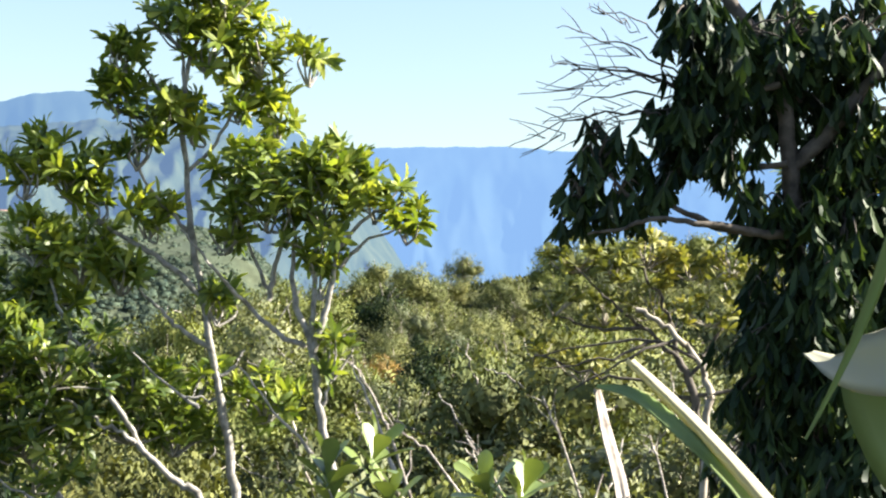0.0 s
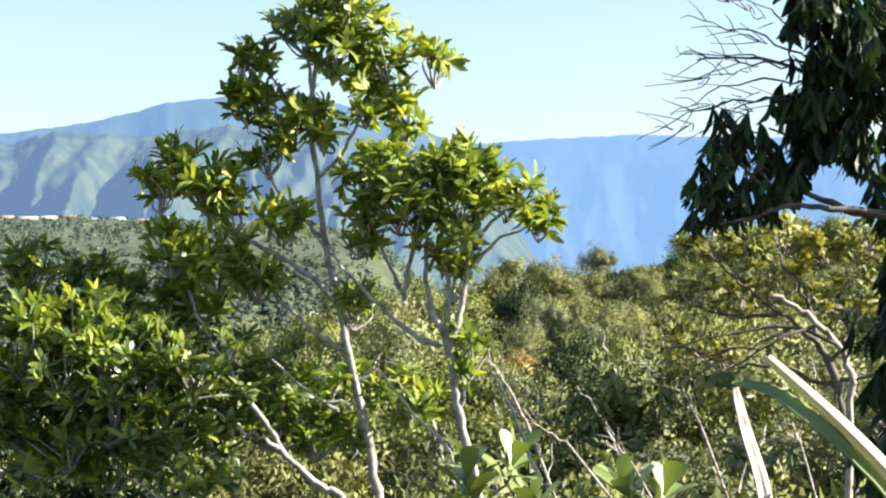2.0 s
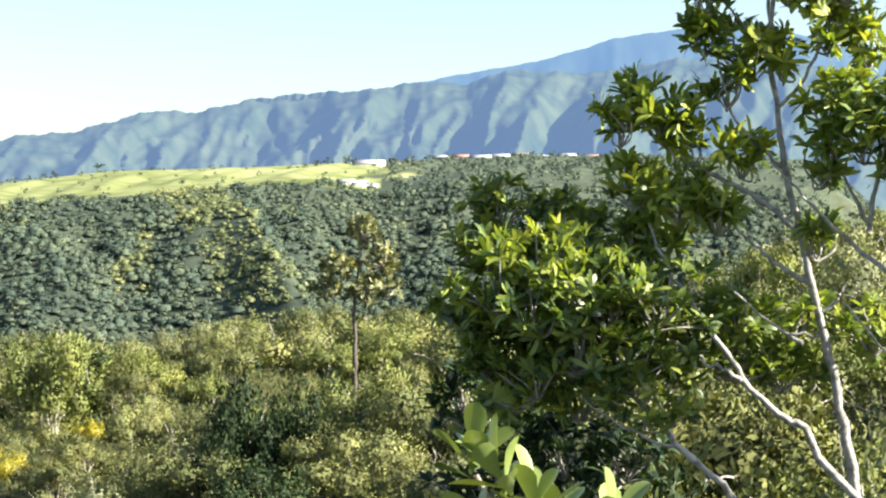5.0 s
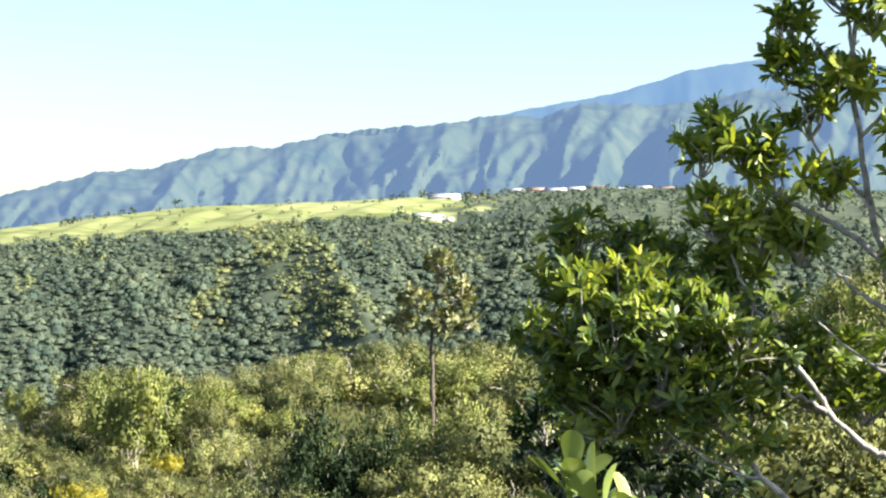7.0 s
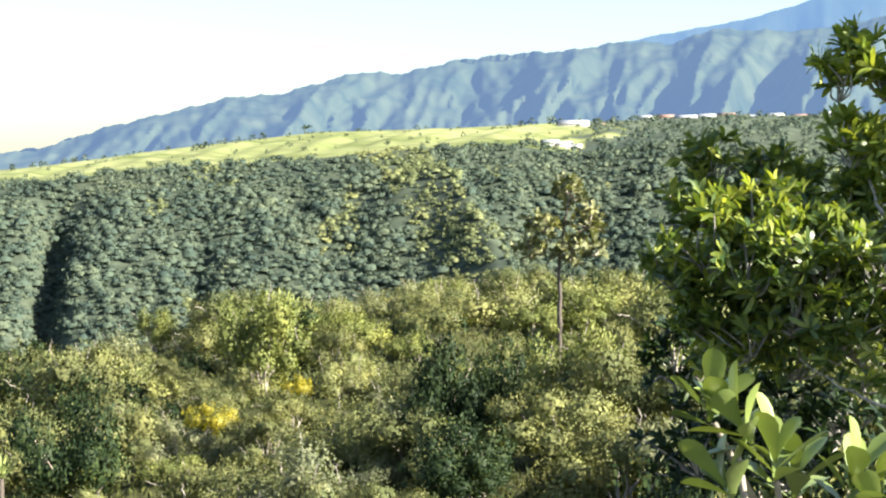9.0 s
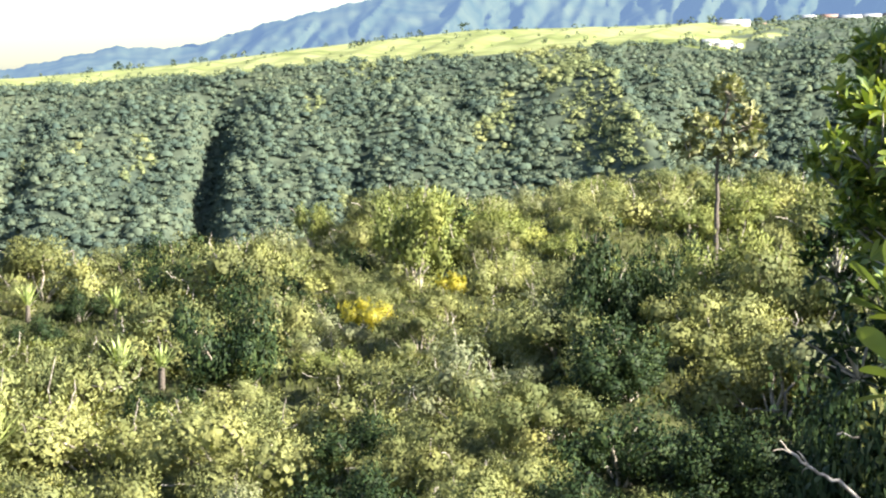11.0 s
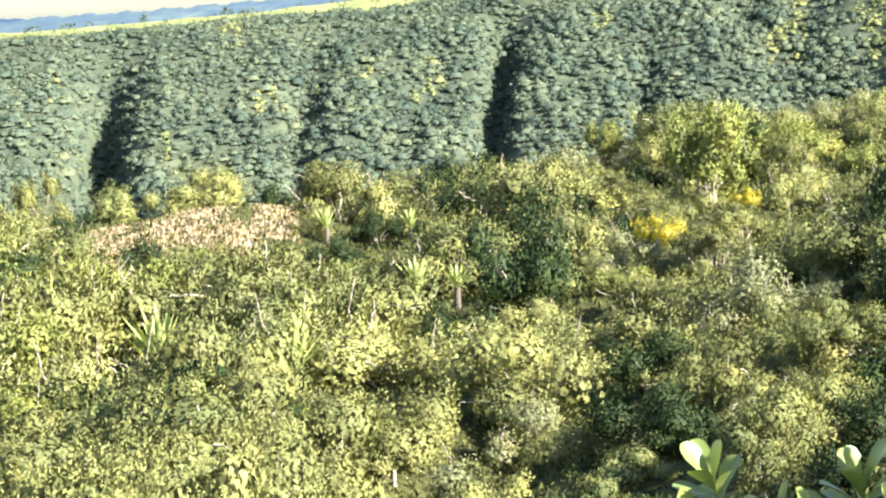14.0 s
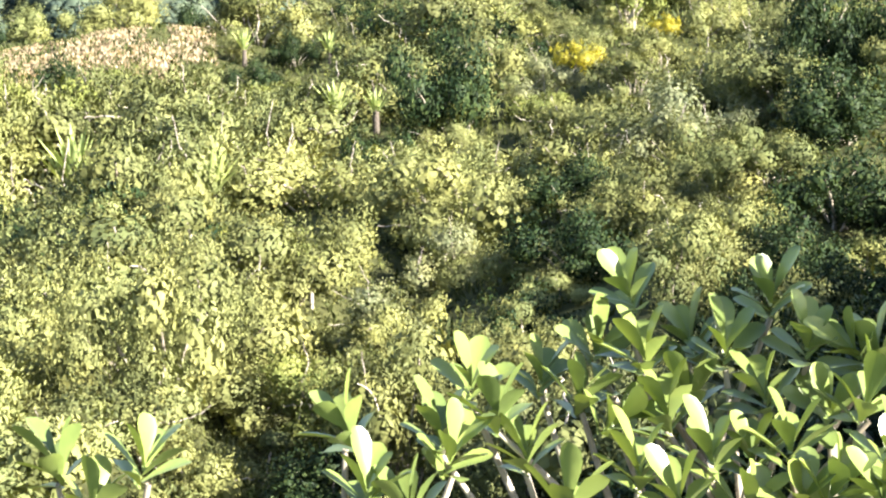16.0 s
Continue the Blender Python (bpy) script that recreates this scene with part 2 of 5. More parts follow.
RIM = table([(-10, 1.2), (12, 1.6), (18.5, 1.66), (20.9, 1.30), (23, 1.62), (25.8, 1.55), (30.2, 1.14), (33.7, 0.98), (38.5, 0.46), (41.7, 0.12), (45, 0.04), (49, -0.2), (53, -0.4), (80, -1)])
CREST = table([(-10, 1.5), (12.5, 2.25), (15.8, 2.25), (21.2, 2.09), (24.9, 1.92), (29.3, 1.80), (33.7, 1.30), (38, 0.72), (41.7, 0.36), (45, 0.04), (49, -0.2), (53, -0.4), (80, -1)])


def smooth(a, b, x):
    t = np.clip((x - a) / (b - a), 0, 1)
    return t * t * (3 - 2 * t)


def wave(x, seeds):
    return sum(np.sin(x * f + p) * w for f, p, w in seeds)


def lattice(x, y, seed=0):
    """Smooth noise from 0 to 1 over the plane."""
    xi, yi = np.floor(x).astype(np.int64), np.floor(y).astype(np.int64)
    u, v = x - xi, y - yi
    u, v = u * u * (3 - 2 * u), v * v * (3 - 2 * v)
    h = lambda i, j: np.modf(np.abs(np.sin((i * 127.1 + j * 311.7 + seed * 74.7)) * 43758.5453))[0]
    return (h(xi, yi) * (1 - u) + h(xi + 1, yi) * u) * (1 - v) + (h(xi, yi + 1) * (1 - u) + h(xi + 1, yi + 1) * u) * v


def ridged(x, y, seed=0, octaves=4):
    s, w, total = 0.0, 1.0, 0.0
    for k in range(octaves):
        s = s + w * (1 - np.abs(2 * lattice(x * 2 ** k, y * 2 ** k, seed + k) - 1))
        total += w
        w *= 0.5
    return s / total


def spur_line(yaw, r):
    """Degrees to the left of the sharp edge of the slanting spur."""
    return yaw - 25.8 - (r - 935) * 0.0147


def gully(yaw, r):
    """Spurs and gullies of the far side of the valley, in metres towards the camera."""
    s = yaw + (r - 700) * 0.004
    g = 28 * (ridged((yaw - (r - 700) * 0.013) * 0.4, r * 0.006 + yaw * 0.1, 3) - 0.6)
    for c, w, d in ((38.3, 0.6, 55), (51.0, 1.0, 90), (44.5, 0.6, 22), (33.5, 0.6, 16)):
        g = g - d * np.exp(-((s - c) / w) ** 2)
    diag = spur_line(yaw, r)
    return g + 38 * np.exp(-(np.minimum(diag, 0) / 0.25) ** 2 - (np.maximum(diag, 0) / 2.2) ** 2)


def land(yaw, r):
    """Height of the ground, yaw in degrees to the left of +y."""
    yaw, r = np.asarray(yaw, float), np.asarray(r, float)
    k = np.clip((r - 12) / 48, 0, 1.3)
    z = np.interp(yaw, *LOW_NEAR) * (1 - k) + np.interp(yaw, *LOW_FAR) * k
    z = z + 0.35 * wave(yaw * 0.3 + r * 0.21, [(1, 0, 1), (2.3, 1, 0.5)]) * smooth(10, 20, r)
    z = z + 1.5 * np.exp(-((yaw - 48) / 4.5) ** 2 - ((r - 67) / 8) ** 2)
    z = 6.3 + (z - 6.3) * smooth(2.6, 8.5, r)
    side = smooth(3, 8, yaw)
    edge = 74 * side + 66 * (1 - side)
    drop = smooth(edge, edge + 230, r)
    z = z - drop * (200 * side + 30 * (1 - side))
    top = EYE + 960 * np.tan(np.radians(np.interp(yaw, *RIM) - 0.30))
    rr = r + gully(yaw, r) * smooth(380, 520, r) * (1 - smooth(860, 960, r))
    bottom = z
    up = smooth(330, 960, rr) * 0.35 + np.clip((rr - 360) / 600, 0, 1) * 0.65
    up = up + 0.045 * (ridged(yaw * r * 0.00019, r * 0.011, 7) - 0.5) * smooth(380, 480, r) * (1 - smooth(820, 940, r))
    z = np.where(r > 330, bottom + (top - bottom) * up * side + (1 - side) * (EYE - 30 - bottom) * smooth(330, 900, r), bottom)
    crest = EYE + 1500 * np.tan(np.radians(np.interp(yaw, *CREST)))
    past = top + (crest - top) * np.clip((r - 960) / 540, 0, 1) ** 0.8 + 1.3 * wave(yaw * 2 + r * 0.01, [(1, 0, 1), (2.7, 2, 0.6)]) * smooth(960, 1100, r) * (1 - smooth(1350, 1500, r))
    z = np.where(r > 960, past * side + (1 - side) * z, z)
    return np.where(r > 1500, z - (r - 1500) * 0.02, z)


def on_land(yaw, r, sink=0.0):
    a = radians(yaw)
    return Vector((-math.sin(a) * r, math.cos(a) * r, float(land(yaw, r)) - sink))


def sight(yaw, up, r):
    """A place r metres away over the ground, in a direction from the lookout."""
    a = radians(yaw)
    return np.array((-math.sin(a) * r, math.cos(a) * r, EYE + r * math.tan(radians(up))))


def ray_meets(yaw, up, rise, r0=12.0, r1=73.0):
    """How far a line of sight goes until it is no more than rise(r) above the ground."""
    r = np.linspace(r0, r1, 400)
    gap = EYE + r * math.tan(radians(up)) - land(np.full(400, yaw), r) - rise(r)
    k = np.argmax(gap < 0) if (gap < 0).any() else int(np.argmin(gap))
    return float(r[k])


yaws = np.concatenate([np.arange(-20, 58, 0.22), np.arange(58, 340, 4.0)])
radii = np.concatenate([np.linspace(0.02, 12, 25), np.linspace(13, 80, 60), np.geomspace(84, 330, 28), np.linspace(338, 960, 90), np.linspace(966, 1500, 40), np.geomspace(1550, 4900, 12)])
yy = np.where(yaws > 180, yaws - 360, yaws)
A, Rr = np.meshgrid(yy, radii, indexing="ij")
Z = land(A, Rr)
V = np.stack([-np.sin(np.radians(A)) * Rr, np.cos(np.radians(A)) * Rr, Z], -1).reshape(-1, 3)
nr, na = len(radii), len(yaws)
ia, ir = np.meshgrid(np.arange(na), np.arange(nr - 1), indexing="ij")
ja = (ia + 1) % na
F = np.stack([ia * nr + ir, ja * nr + ir, ja * nr + ir + 1, ia * nr + ir + 1], -1).reshape(-1, 4)[:, ::-1]
rm = radii[ir.ravel()]
am = yy[ia.ravel()]
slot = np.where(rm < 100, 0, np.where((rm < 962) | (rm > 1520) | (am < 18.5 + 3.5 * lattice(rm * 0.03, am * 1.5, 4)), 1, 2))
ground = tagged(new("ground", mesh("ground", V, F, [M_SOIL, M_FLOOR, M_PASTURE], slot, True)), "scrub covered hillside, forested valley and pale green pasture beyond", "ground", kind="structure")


def mountain(name, crest, r0, r1, mat, spur, label, lean=0.0, seed=0, step=0.09, rough=0.03):
    """A range with its crest along a table of (yaw, elevation), spurs and gullies running down to its foot."""
    xs, es = table(crest)
    ya = np.arange(xs[0], xs[-1] + step, step)
    us = np.linspace(0, 1, 64)
    Am, U = np.meshgrid(ya, us, indexing="ij")
    top = r1 * np.tan(np.radians(np.interp(Am, xs, es) + rough * U ** 8 * wave(Am, [(5.1, seed, 1), (11.3, 1 + seed, 0.6), (23.0, 2, 0.4)])))
    s = Am + lean * (1 - U) + 0.8 * lattice(Am * 0.7, U * 2.5, 9)
    ridge = 2.4 * (ridged(s * 0.27 + seed, U * 0.9 + Am * 0.05, seed, 4) - 0.55) + 0.28 * (ridged(Am * 0.7 - U * 1.2, U * 1.6, seed + 5, 4) - 0.55) + 0.12 * (lattice(Am * 4.0, U * 9, 3) - 0.5)
    rad = r0 + (r1 - r0) * U - spur * ridge * np.sin(np.pi * np.clip(U, 0, 1)) ** 0.6
    z = EYE - 60 + (top + 60) * U ** 0.92
    v = np.stack([-np.sin(np.radians(Am)) * rad, np.cos(np.radians(Am)) * rad, z], -1)
    back = v[:, -1:].copy()
    back[:, 0, :2] *= 1.08
    back[:, 0, 2] = -80
    v = np.concatenate([v, back], 1)
    n = v.shape[1]
    a, b = np.meshgrid(np.arange(len(ya) - 1), np.arange(n - 1), indexing="ij")
    f = np.stack([a * n + b, a * n + b + 1, (a + 1) * n + b + 1, (a + 1) * n + b], -1).reshape(-1, 4)
    return tagged(new(name, mesh(name, v.reshape(-1, 3), f, [mat], None, True)), label, "mountain", kind="structure")


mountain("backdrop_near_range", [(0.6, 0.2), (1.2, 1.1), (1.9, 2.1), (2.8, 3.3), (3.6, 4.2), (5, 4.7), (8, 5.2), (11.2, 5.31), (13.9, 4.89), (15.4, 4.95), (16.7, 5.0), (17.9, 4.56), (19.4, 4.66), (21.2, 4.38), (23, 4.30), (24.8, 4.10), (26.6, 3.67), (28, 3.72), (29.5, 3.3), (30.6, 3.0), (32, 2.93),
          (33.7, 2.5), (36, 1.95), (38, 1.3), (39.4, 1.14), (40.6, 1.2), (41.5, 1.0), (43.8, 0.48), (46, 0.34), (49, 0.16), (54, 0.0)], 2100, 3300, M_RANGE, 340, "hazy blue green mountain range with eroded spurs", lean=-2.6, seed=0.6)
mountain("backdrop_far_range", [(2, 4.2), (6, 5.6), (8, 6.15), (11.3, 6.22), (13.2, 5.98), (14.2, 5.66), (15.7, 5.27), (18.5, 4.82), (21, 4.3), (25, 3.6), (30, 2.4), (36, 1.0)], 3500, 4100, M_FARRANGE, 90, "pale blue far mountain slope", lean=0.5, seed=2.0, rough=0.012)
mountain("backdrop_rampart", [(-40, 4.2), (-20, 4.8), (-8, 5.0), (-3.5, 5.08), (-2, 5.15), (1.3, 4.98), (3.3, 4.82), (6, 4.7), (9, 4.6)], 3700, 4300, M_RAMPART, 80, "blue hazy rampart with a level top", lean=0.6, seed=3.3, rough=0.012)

# ---- plants: kinds ----
def cloud(rng, lobes, n, length, width, outline=RHOMB, spray=5, upward=0.35, shell=0.75, curl=0.05):
    """Leaves in sprays over tufts that sit all round a set of lobes (centre, radii)."""
    c = np.array([l[:3] for l in lobes], float)
    rad = np.array([l[3:6] for l in lobes], float)
    w = (rad[:, 0] * rad[:, 1] + rad[:, 0] * rad[:, 2] + rad[:, 1] * rad[:, 2])
    tufts = 12 * len(c)
    k = rng.choice(len(c), tufts, p=w / w.sum())
    d = unit(rng.normal(size=(tufts, 3)) + np.array([0, 0, upward]))
    tc = c[k] + d * rad[k] * rng.uniform(0.55, 1.12, (tufts, 1))
    tr = rad[k, :1] * rng.uniform(0.26, 0.48, (tufts, 1))
    m = max(1, n // spray)
    k = rng.choice(tufts, m)
    e = unit(rng.normal(size=(m, 3)) + d[k] * 0.9 + np.array([0, 0, 0.3]))
    p = tc[k] + e * tr[k] * rng.uniform(shell, 1.06, (m, 1))
    low = rng.choice(len(c), m, p=w / w.sum())
    fill = rng.uniform(0, 1, (m, 1)) < 0.24
    g = unit(rng.normal(size=(m, 3)) + np.array([0, 0, 0.3]))
    p, e = np.where(fill, c[low] + g * rad[low] * rng.uniform(0.72, 0.98, (m, 1)), p), np.where(fill, g, e)
    p, e = np.repeat(p, spray, 0), np.repeat(e, spray, 0)
    lay = unit(np.cross(e, rng.normal(size=p.shape)))
    poke = np.where(rng.uniform(0, 1, (len(p), 1)) < 0.42, 0.9, 0.3)
    way = unit(lay * 0.65 + e * poke + np.array([0, 0, 0.3]))
    up = unit(e * 1.1 + np.repeat(d[k], spray, 0) * 0.5 + np.array([0, 0, 0.15]) + rng.normal(size=p.shape) * 0.18)
    p = p + rng.normal(size=p.shape) * length * 0.5
    v, f = leaves(p, way, up, length * rng.uniform(0.6, 1.25, len(p)), width * rng.uniform(0.7, 1.2, len(p)), outline, curl)
    lean = unit(e * 0.75 + np.repeat(d[k], spray, 0) * 0.45 + rng.normal(size=p.shape) * 0.24)
    return v, f[:, ::-1], np.repeat(lean, len(outline[0]), 0)


def crown_mesh(name, v, f, lean, leaf):
    """Leaves shaded along the rounded tufts that they clothe."""
    me = mesh(name, v, f, [leaf], None, True)
    me.normals_split_custom_set_from_vertices(lean.tolist())
    return me


def lobes_of(rng, count, spread, height, size):
    out = []
    for i in range(count):
        a, q = rng.uniform(0, 2 * np.pi), spread * rng.uniform(0.0, 1.0) ** 0.6
        z = height * rng.uniform(0.25, 1.0) * (1 - 0.45 * (q / spread) ** 2)
        s = size * rng.uniform(0.55, 1.15)
        out.append((q * math.cos(a), q * math.sin(a), z, s, s, s * rng.uniform(0.6, 0.95)))
    return out


def stems_of(rng, lobes, r0, foot=0.15):
    return joined([tube([(rng.normal(0, foot), rng.normal(0, foot), -0.4), (l[0] * 0.35 + rng.normal(0, 0.06), l[1] * 0.35 + rng.normal(0, 0.06), l[2] * 0.5), (l[0], l[1], l[2] + l[5] * 0.5)], r0 * rng.uniform(0.7, 1.2), r0 * 0.25, 5, rng, 0.015) for l in lobes])


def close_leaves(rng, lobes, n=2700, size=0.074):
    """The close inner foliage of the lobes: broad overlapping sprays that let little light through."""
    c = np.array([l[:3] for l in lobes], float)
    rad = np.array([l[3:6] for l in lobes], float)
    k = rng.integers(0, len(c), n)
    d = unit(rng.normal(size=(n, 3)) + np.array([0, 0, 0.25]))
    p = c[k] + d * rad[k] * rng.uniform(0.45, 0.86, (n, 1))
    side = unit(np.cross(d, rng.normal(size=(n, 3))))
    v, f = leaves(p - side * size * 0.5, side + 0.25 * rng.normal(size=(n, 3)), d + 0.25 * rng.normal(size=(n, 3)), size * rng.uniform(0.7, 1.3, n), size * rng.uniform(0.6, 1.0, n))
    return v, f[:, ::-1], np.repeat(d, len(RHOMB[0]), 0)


def shrub_kind(name, seed, leaf, n, length, width, count=7, spread=0.85, height=1.2, size=0.5, outline=RHOMB, shell=0.84, label="", twigs=0, upward=0.45):
    """One shrub with stems and crown, about a metre in radius."""
    rng = np.random.default_rng(seed)
    lobes = lobes_of(rng, count, spread, height, size)
    ob = thing(name, (0, 0, -500), label, "shrub", "hillside shrubs")
    part("trunk", mesh("trunk", *stems_of(rng, lobes, 0.035), [M_TWIG], None, True), ob)
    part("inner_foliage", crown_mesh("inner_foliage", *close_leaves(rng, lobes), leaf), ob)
    part("crown", crown_mesh("crown", *cloud(rng, lobes, n, length, width, outline, shell=shell, upward=upward), leaf), ob)
    if twigs:
        tw = []
        for i in range(twigs):
            l = lobes[i % count]
            a = np.array(l[:3])
            d = unit(rng.normal(size=3) + np.array([0, 0, 0.9]))
            tw.append(tube([a, a + d * l[3] * 0.8 + rng.normal(0, 0.05, 3), a + d * l[3] * 1.45], 0.012, 0.004, 4, rng, 0.01))
        part("dead_wood", mesh("dead_wood", *joined(tw), [M_DEADWOOD], None, True), ob, "bare grey twigs")["kind"] = "stuff"
    return ob


def put_shrub(kind, yaw, r, scale, tall=1.0, turn=0.0, sink=0.15):
    return copy_thing(kind, Matrix.Translation(on_land(yaw, r, sink * scale)) @ Matrix.Rotation(turn, 4, "Z") @ Matrix.Diagonal((scale, scale, scale * tall, 1)))


K_OLIVE = [shrub_kind("olive_shrub", s, M_OLIVE, 6200, 0.052, 0.019, label="dense olive green shrub of small leaves on the hillside", twigs=2) for s in (11, 12)]
K_BRIGHT = [shrub_kind("bright_shrub", s, M_BRIGHT, 6200, 0.052, 0.019, height=1.0, label="sunlit yellow green shrub of small leaves on the hillside", twigs=1) for s in (21, 22)]
K_OLIVE_FAR = [shrub_kind("olive_shrub", s, M_OLIVE, 3000, 0.07, 0.028, label="olive green shrub further off on the hillside", twigs=9) for s in (13, 14)]
K_BRIGHT_FAR = [shrub_kind("bright_shrub", s, M_BRIGHT, 3000, 0.07, 0.028, height=1.0, label="sunlit yellow green shrub further off on the hillside", twigs=8) for s in (23, 24)]
K_MOUND = [shrub_kind("mounded_shrub", s, M_BRIGHT, 13000, 0.034, 0.014, count=12, height=1.0, size=0.42, label="broad sunlit mound of fine yellow green leaves", twigs=1) for s in (25, 26)]
K_GLOSSY = [shrub_kind("glossy_shrub", s, M_GLOSSY, 4000, 0.07, 0.036, count=10, height=1.4, label="dark green broad-leaved bush among paler scrub") for s in (31, 32)]
K_GREY = [shrub_kind("grey_shrub", s, M_GREY, 3600, 0.052, 0.024, shell=0.4, label="grey green thin shrub with bare twigs", twigs=12) for s in (41, 42)]
K_FEATHER = [shrub_kind("feathery_shrub", s, M_FEATHER, 2600, 0.085, 0.032, count=9, height=1.6, spread=0.75, shell=0.5, label="tall feathery yellowish shrub on the hillside", twigs=8, upward=0.8) for s in (51, 52)]
K_RUST = [shrub_kind("rust_shrub", 62, M_RUST, 2200, 0.07, 0.036, count=7, height=1.1, label="small shrub with rust brown leaves", twigs=8)]
K_YELLOW = [shrub_kind("yellow_shrub", 61, M_YELLOW, 1500, 0.08, 0.05, count=6, height=1.1, spread=0.7, label="small shrub with bright yellow leaves")]

rng = np.random.default_rng(5)
frng_grass = np.random.default_rng(6)


SKYLINE = table([(56, -5.3), (52, -5.4), (49, -5.7), (45, -5.6), (41, -5.2), (36, -4.6), (31.4, -3.4), (29, -3.8), (23.6, -2.8), (20, -3.1), (15, -2.2), (10, -0.8), (6, 0.6), (3, 1.1), (-2.5, 1.0), (-4, 2.0), (-9, 2.1), (-18, 2.6)])
STANDING = []


def scatter(y0, y1, r0, r1, gap, kinds, weights, lo, hi, clear=(), bare=()):
    r = r0
    while r < r1:
        step = gap * (0.75 + 0.35 * (r - r0) / (r1 - r0))
        ya = y0 + rng.uniform(0, 1) * math.degrees(step / r)
        while ya < y1:
            rr, yv = r + rng.uniform(-0.4, 0.4) * step, ya + rng.uniform(-0.35, 0.35) * math.degrees(step / r)
            kind = kinds[rng.choice(len(kinds), p=weights)]
            s = rng.uniform(lo, hi)
            k, tall, turn = kind[rng.integers(len(kind))], rng.uniform(0.75, 1.3), rng.uniform(0, 6.3)
            foot = float(land(yv, rr))
            limit = float(np.interp(yv, *SKYLINE)) + 0.3
            for ys, half, low, ra in STANDING:
                if rr < ra and abs(yv - ys) < half * 0.6 + math.degrees(s * 0.4 / rr):
                    limit = min(limit, low)
            s = min(s, (EYE + rr * math.tan(radians(limit)) - foot) / (kind_height[k.name] * tall * 0.95))
            s = max(s, 0.85)
            if any(a < yv < b and c < rr < d for a, b, c, d in bare):
                ya += math.degrees(step / r)
                continue
            if any(a < yv < b and c < rr < d for a, b, c, d in clear):
                s, tall = rng.uniform(0.75, 0.95), 0.8
            if any(a < yv < b and c < rr < d for a, b, c, d in LOW):
                s, tall = rng.uniform(0.3, 0.42), 0.7
            put_shrub(k, yv, rr, s, tall, turn)
            ya += math.degrees(step / r)
        r += step * 0.95


def rosette_spot(yaw, up, tall, count, seed, label):
    r = ray_meets(yaw, up, lambda r: 0.15)
    return (yaw, r, r * math.tan(radians(tall)), count, seed, label)


ROSETTES = [
    rosette_spot(49.06, -11.97, 2.19, 34, 245, "large pale green sword-leaved rosette in the scrub"),
    rosette_spot(44.75, -12.20, 1.68, 30, 482, "pale green sword-leaved rosette in the scrub"),
    rosette_spot(40.65, -9.64, 1.13, 24, 700, "pale green sword-leaved rosette in the scrub"),
    rosette_spot(39.36, -9.59, 0.82, 18, 770, "pale green sword-leaved rosette in the scrub"),
    rosette_spot(43.52, -7.37, 0.73, 16, 540, "distant pale green rosette in the scrub"),
    rosette_spot(41.64, -5.88, 0.58, 14, 640, "distant pale green rosette in the scrub"),
    rosette_spot(40.78, -7.55, 0.80, 16, 690, "distant pale green rosette in the scrub"),
]
OPEN = []
LOW = [(y - 90 / r, y + 90 / r, r - 5, r + 0.8) for y, r, *_ in ROSETTES]

ALLK = [K_OLIVE, K_BRIGHT, K_GLOSSY, K_GREY, K_FEATHER]
FARK = [K_OLIVE_FAR, K_BRIGHT_FAR, K_GLOSSY, K_GREY, K_FEATHER]

def bush_at(kind, yaw, up, half, near=None):
    """A larger bush whose top shows in a direction, half degrees of it to either side."""
    h, t = kind_height[kind.name], math.tan(radians(half)) / 1.15
    r = ray_meets(yaw, up, lambda r: r * t * h * 0.97)
    r = near or r
    foot = on_land(yaw, r, 0.1)
    STANDING.append((yaw, half, up - 1.7 * half, r))
    OPEN.append((yaw - half * 0.7, yaw + half * 0.7, r - 1.6, r + 0.8))
    tall = min(1.9 * r * t, max(0.8 * r * t, (EYE + r * math.tan(radians(up)) - foot.z) / h))
    return copy_thing(kind, Matrix.Translation(foot) @ Matrix.Rotation(yaw * 1.7 + r, 4, "Z") @ Matrix.Diagonal((r * t, r * t, tall, 1)))


kind_height = {k.name: max(v.co.z for c in k.children if c.name.startswith("crown") for v in c.data.vertices) * 0.93 for g in (*ALLK, *FARK, K_RUST, K_YELLOW, K_MOUND) for k in g}
bush_at(K_GLOSSY[0], 24.93, -3.63, 1.9, 38)
bush_at(K_GLOSSY[1], 23.10, -2.66, 1.6, 39)
bush_at(K_GLOSSY[0], 25.75, -4.34, 1.3, 37)
bush_at(K_FEATHER[0], 20.83, -2.97, 1.55)
bush_at(K_FEATHER[1], 22.39, -3.67, 1.28)
bush_at(K_OLIVE[0], 19.47, -3.53, 1.37)
bush_at(K_BRIGHT[0], 25.28, -3.08, 1.37)
bush_at(K_FEATHER[0], 31.17, -3.33, 1.82, 50)
bush_at(K_FEATHER[1], 28.35, -3.93, 1.46)
bush_at(K_BRIGHT[1], 21.69, -6.22, 2.37)
bush_at(K_OLIVE[1], 25.87, -6.86, 2.55)
bush_at(K_FEATHER[0], 30.87, -3.38, 2.10)
bush_at(K_FEATHER[1], 28.49, -3.90, 1.09)
bush_at(K_OLIVE_FAR[0], 32.87, -4.21, 1.37)
bush_at(K_GLOSSY[1], 37.42, -6.37, 2.10, 42)
bush_at(K_OLIVE[0], 35.24, -6.31, 2.00)
bush_at(K_GREY[0], 29.63, -8.01, 2.55)
bush_at(K_BRIGHT[0], 21.23, -6.22, 2.73)
bush_at(K_GLOSSY[0], 24.44, -7.29, 2.19)
bush_at(K_OLIVE[1], 19.59, -7.69, 3.01)
bush_at(K_YELLOW[0], 32.77, -6.85, 1.00)
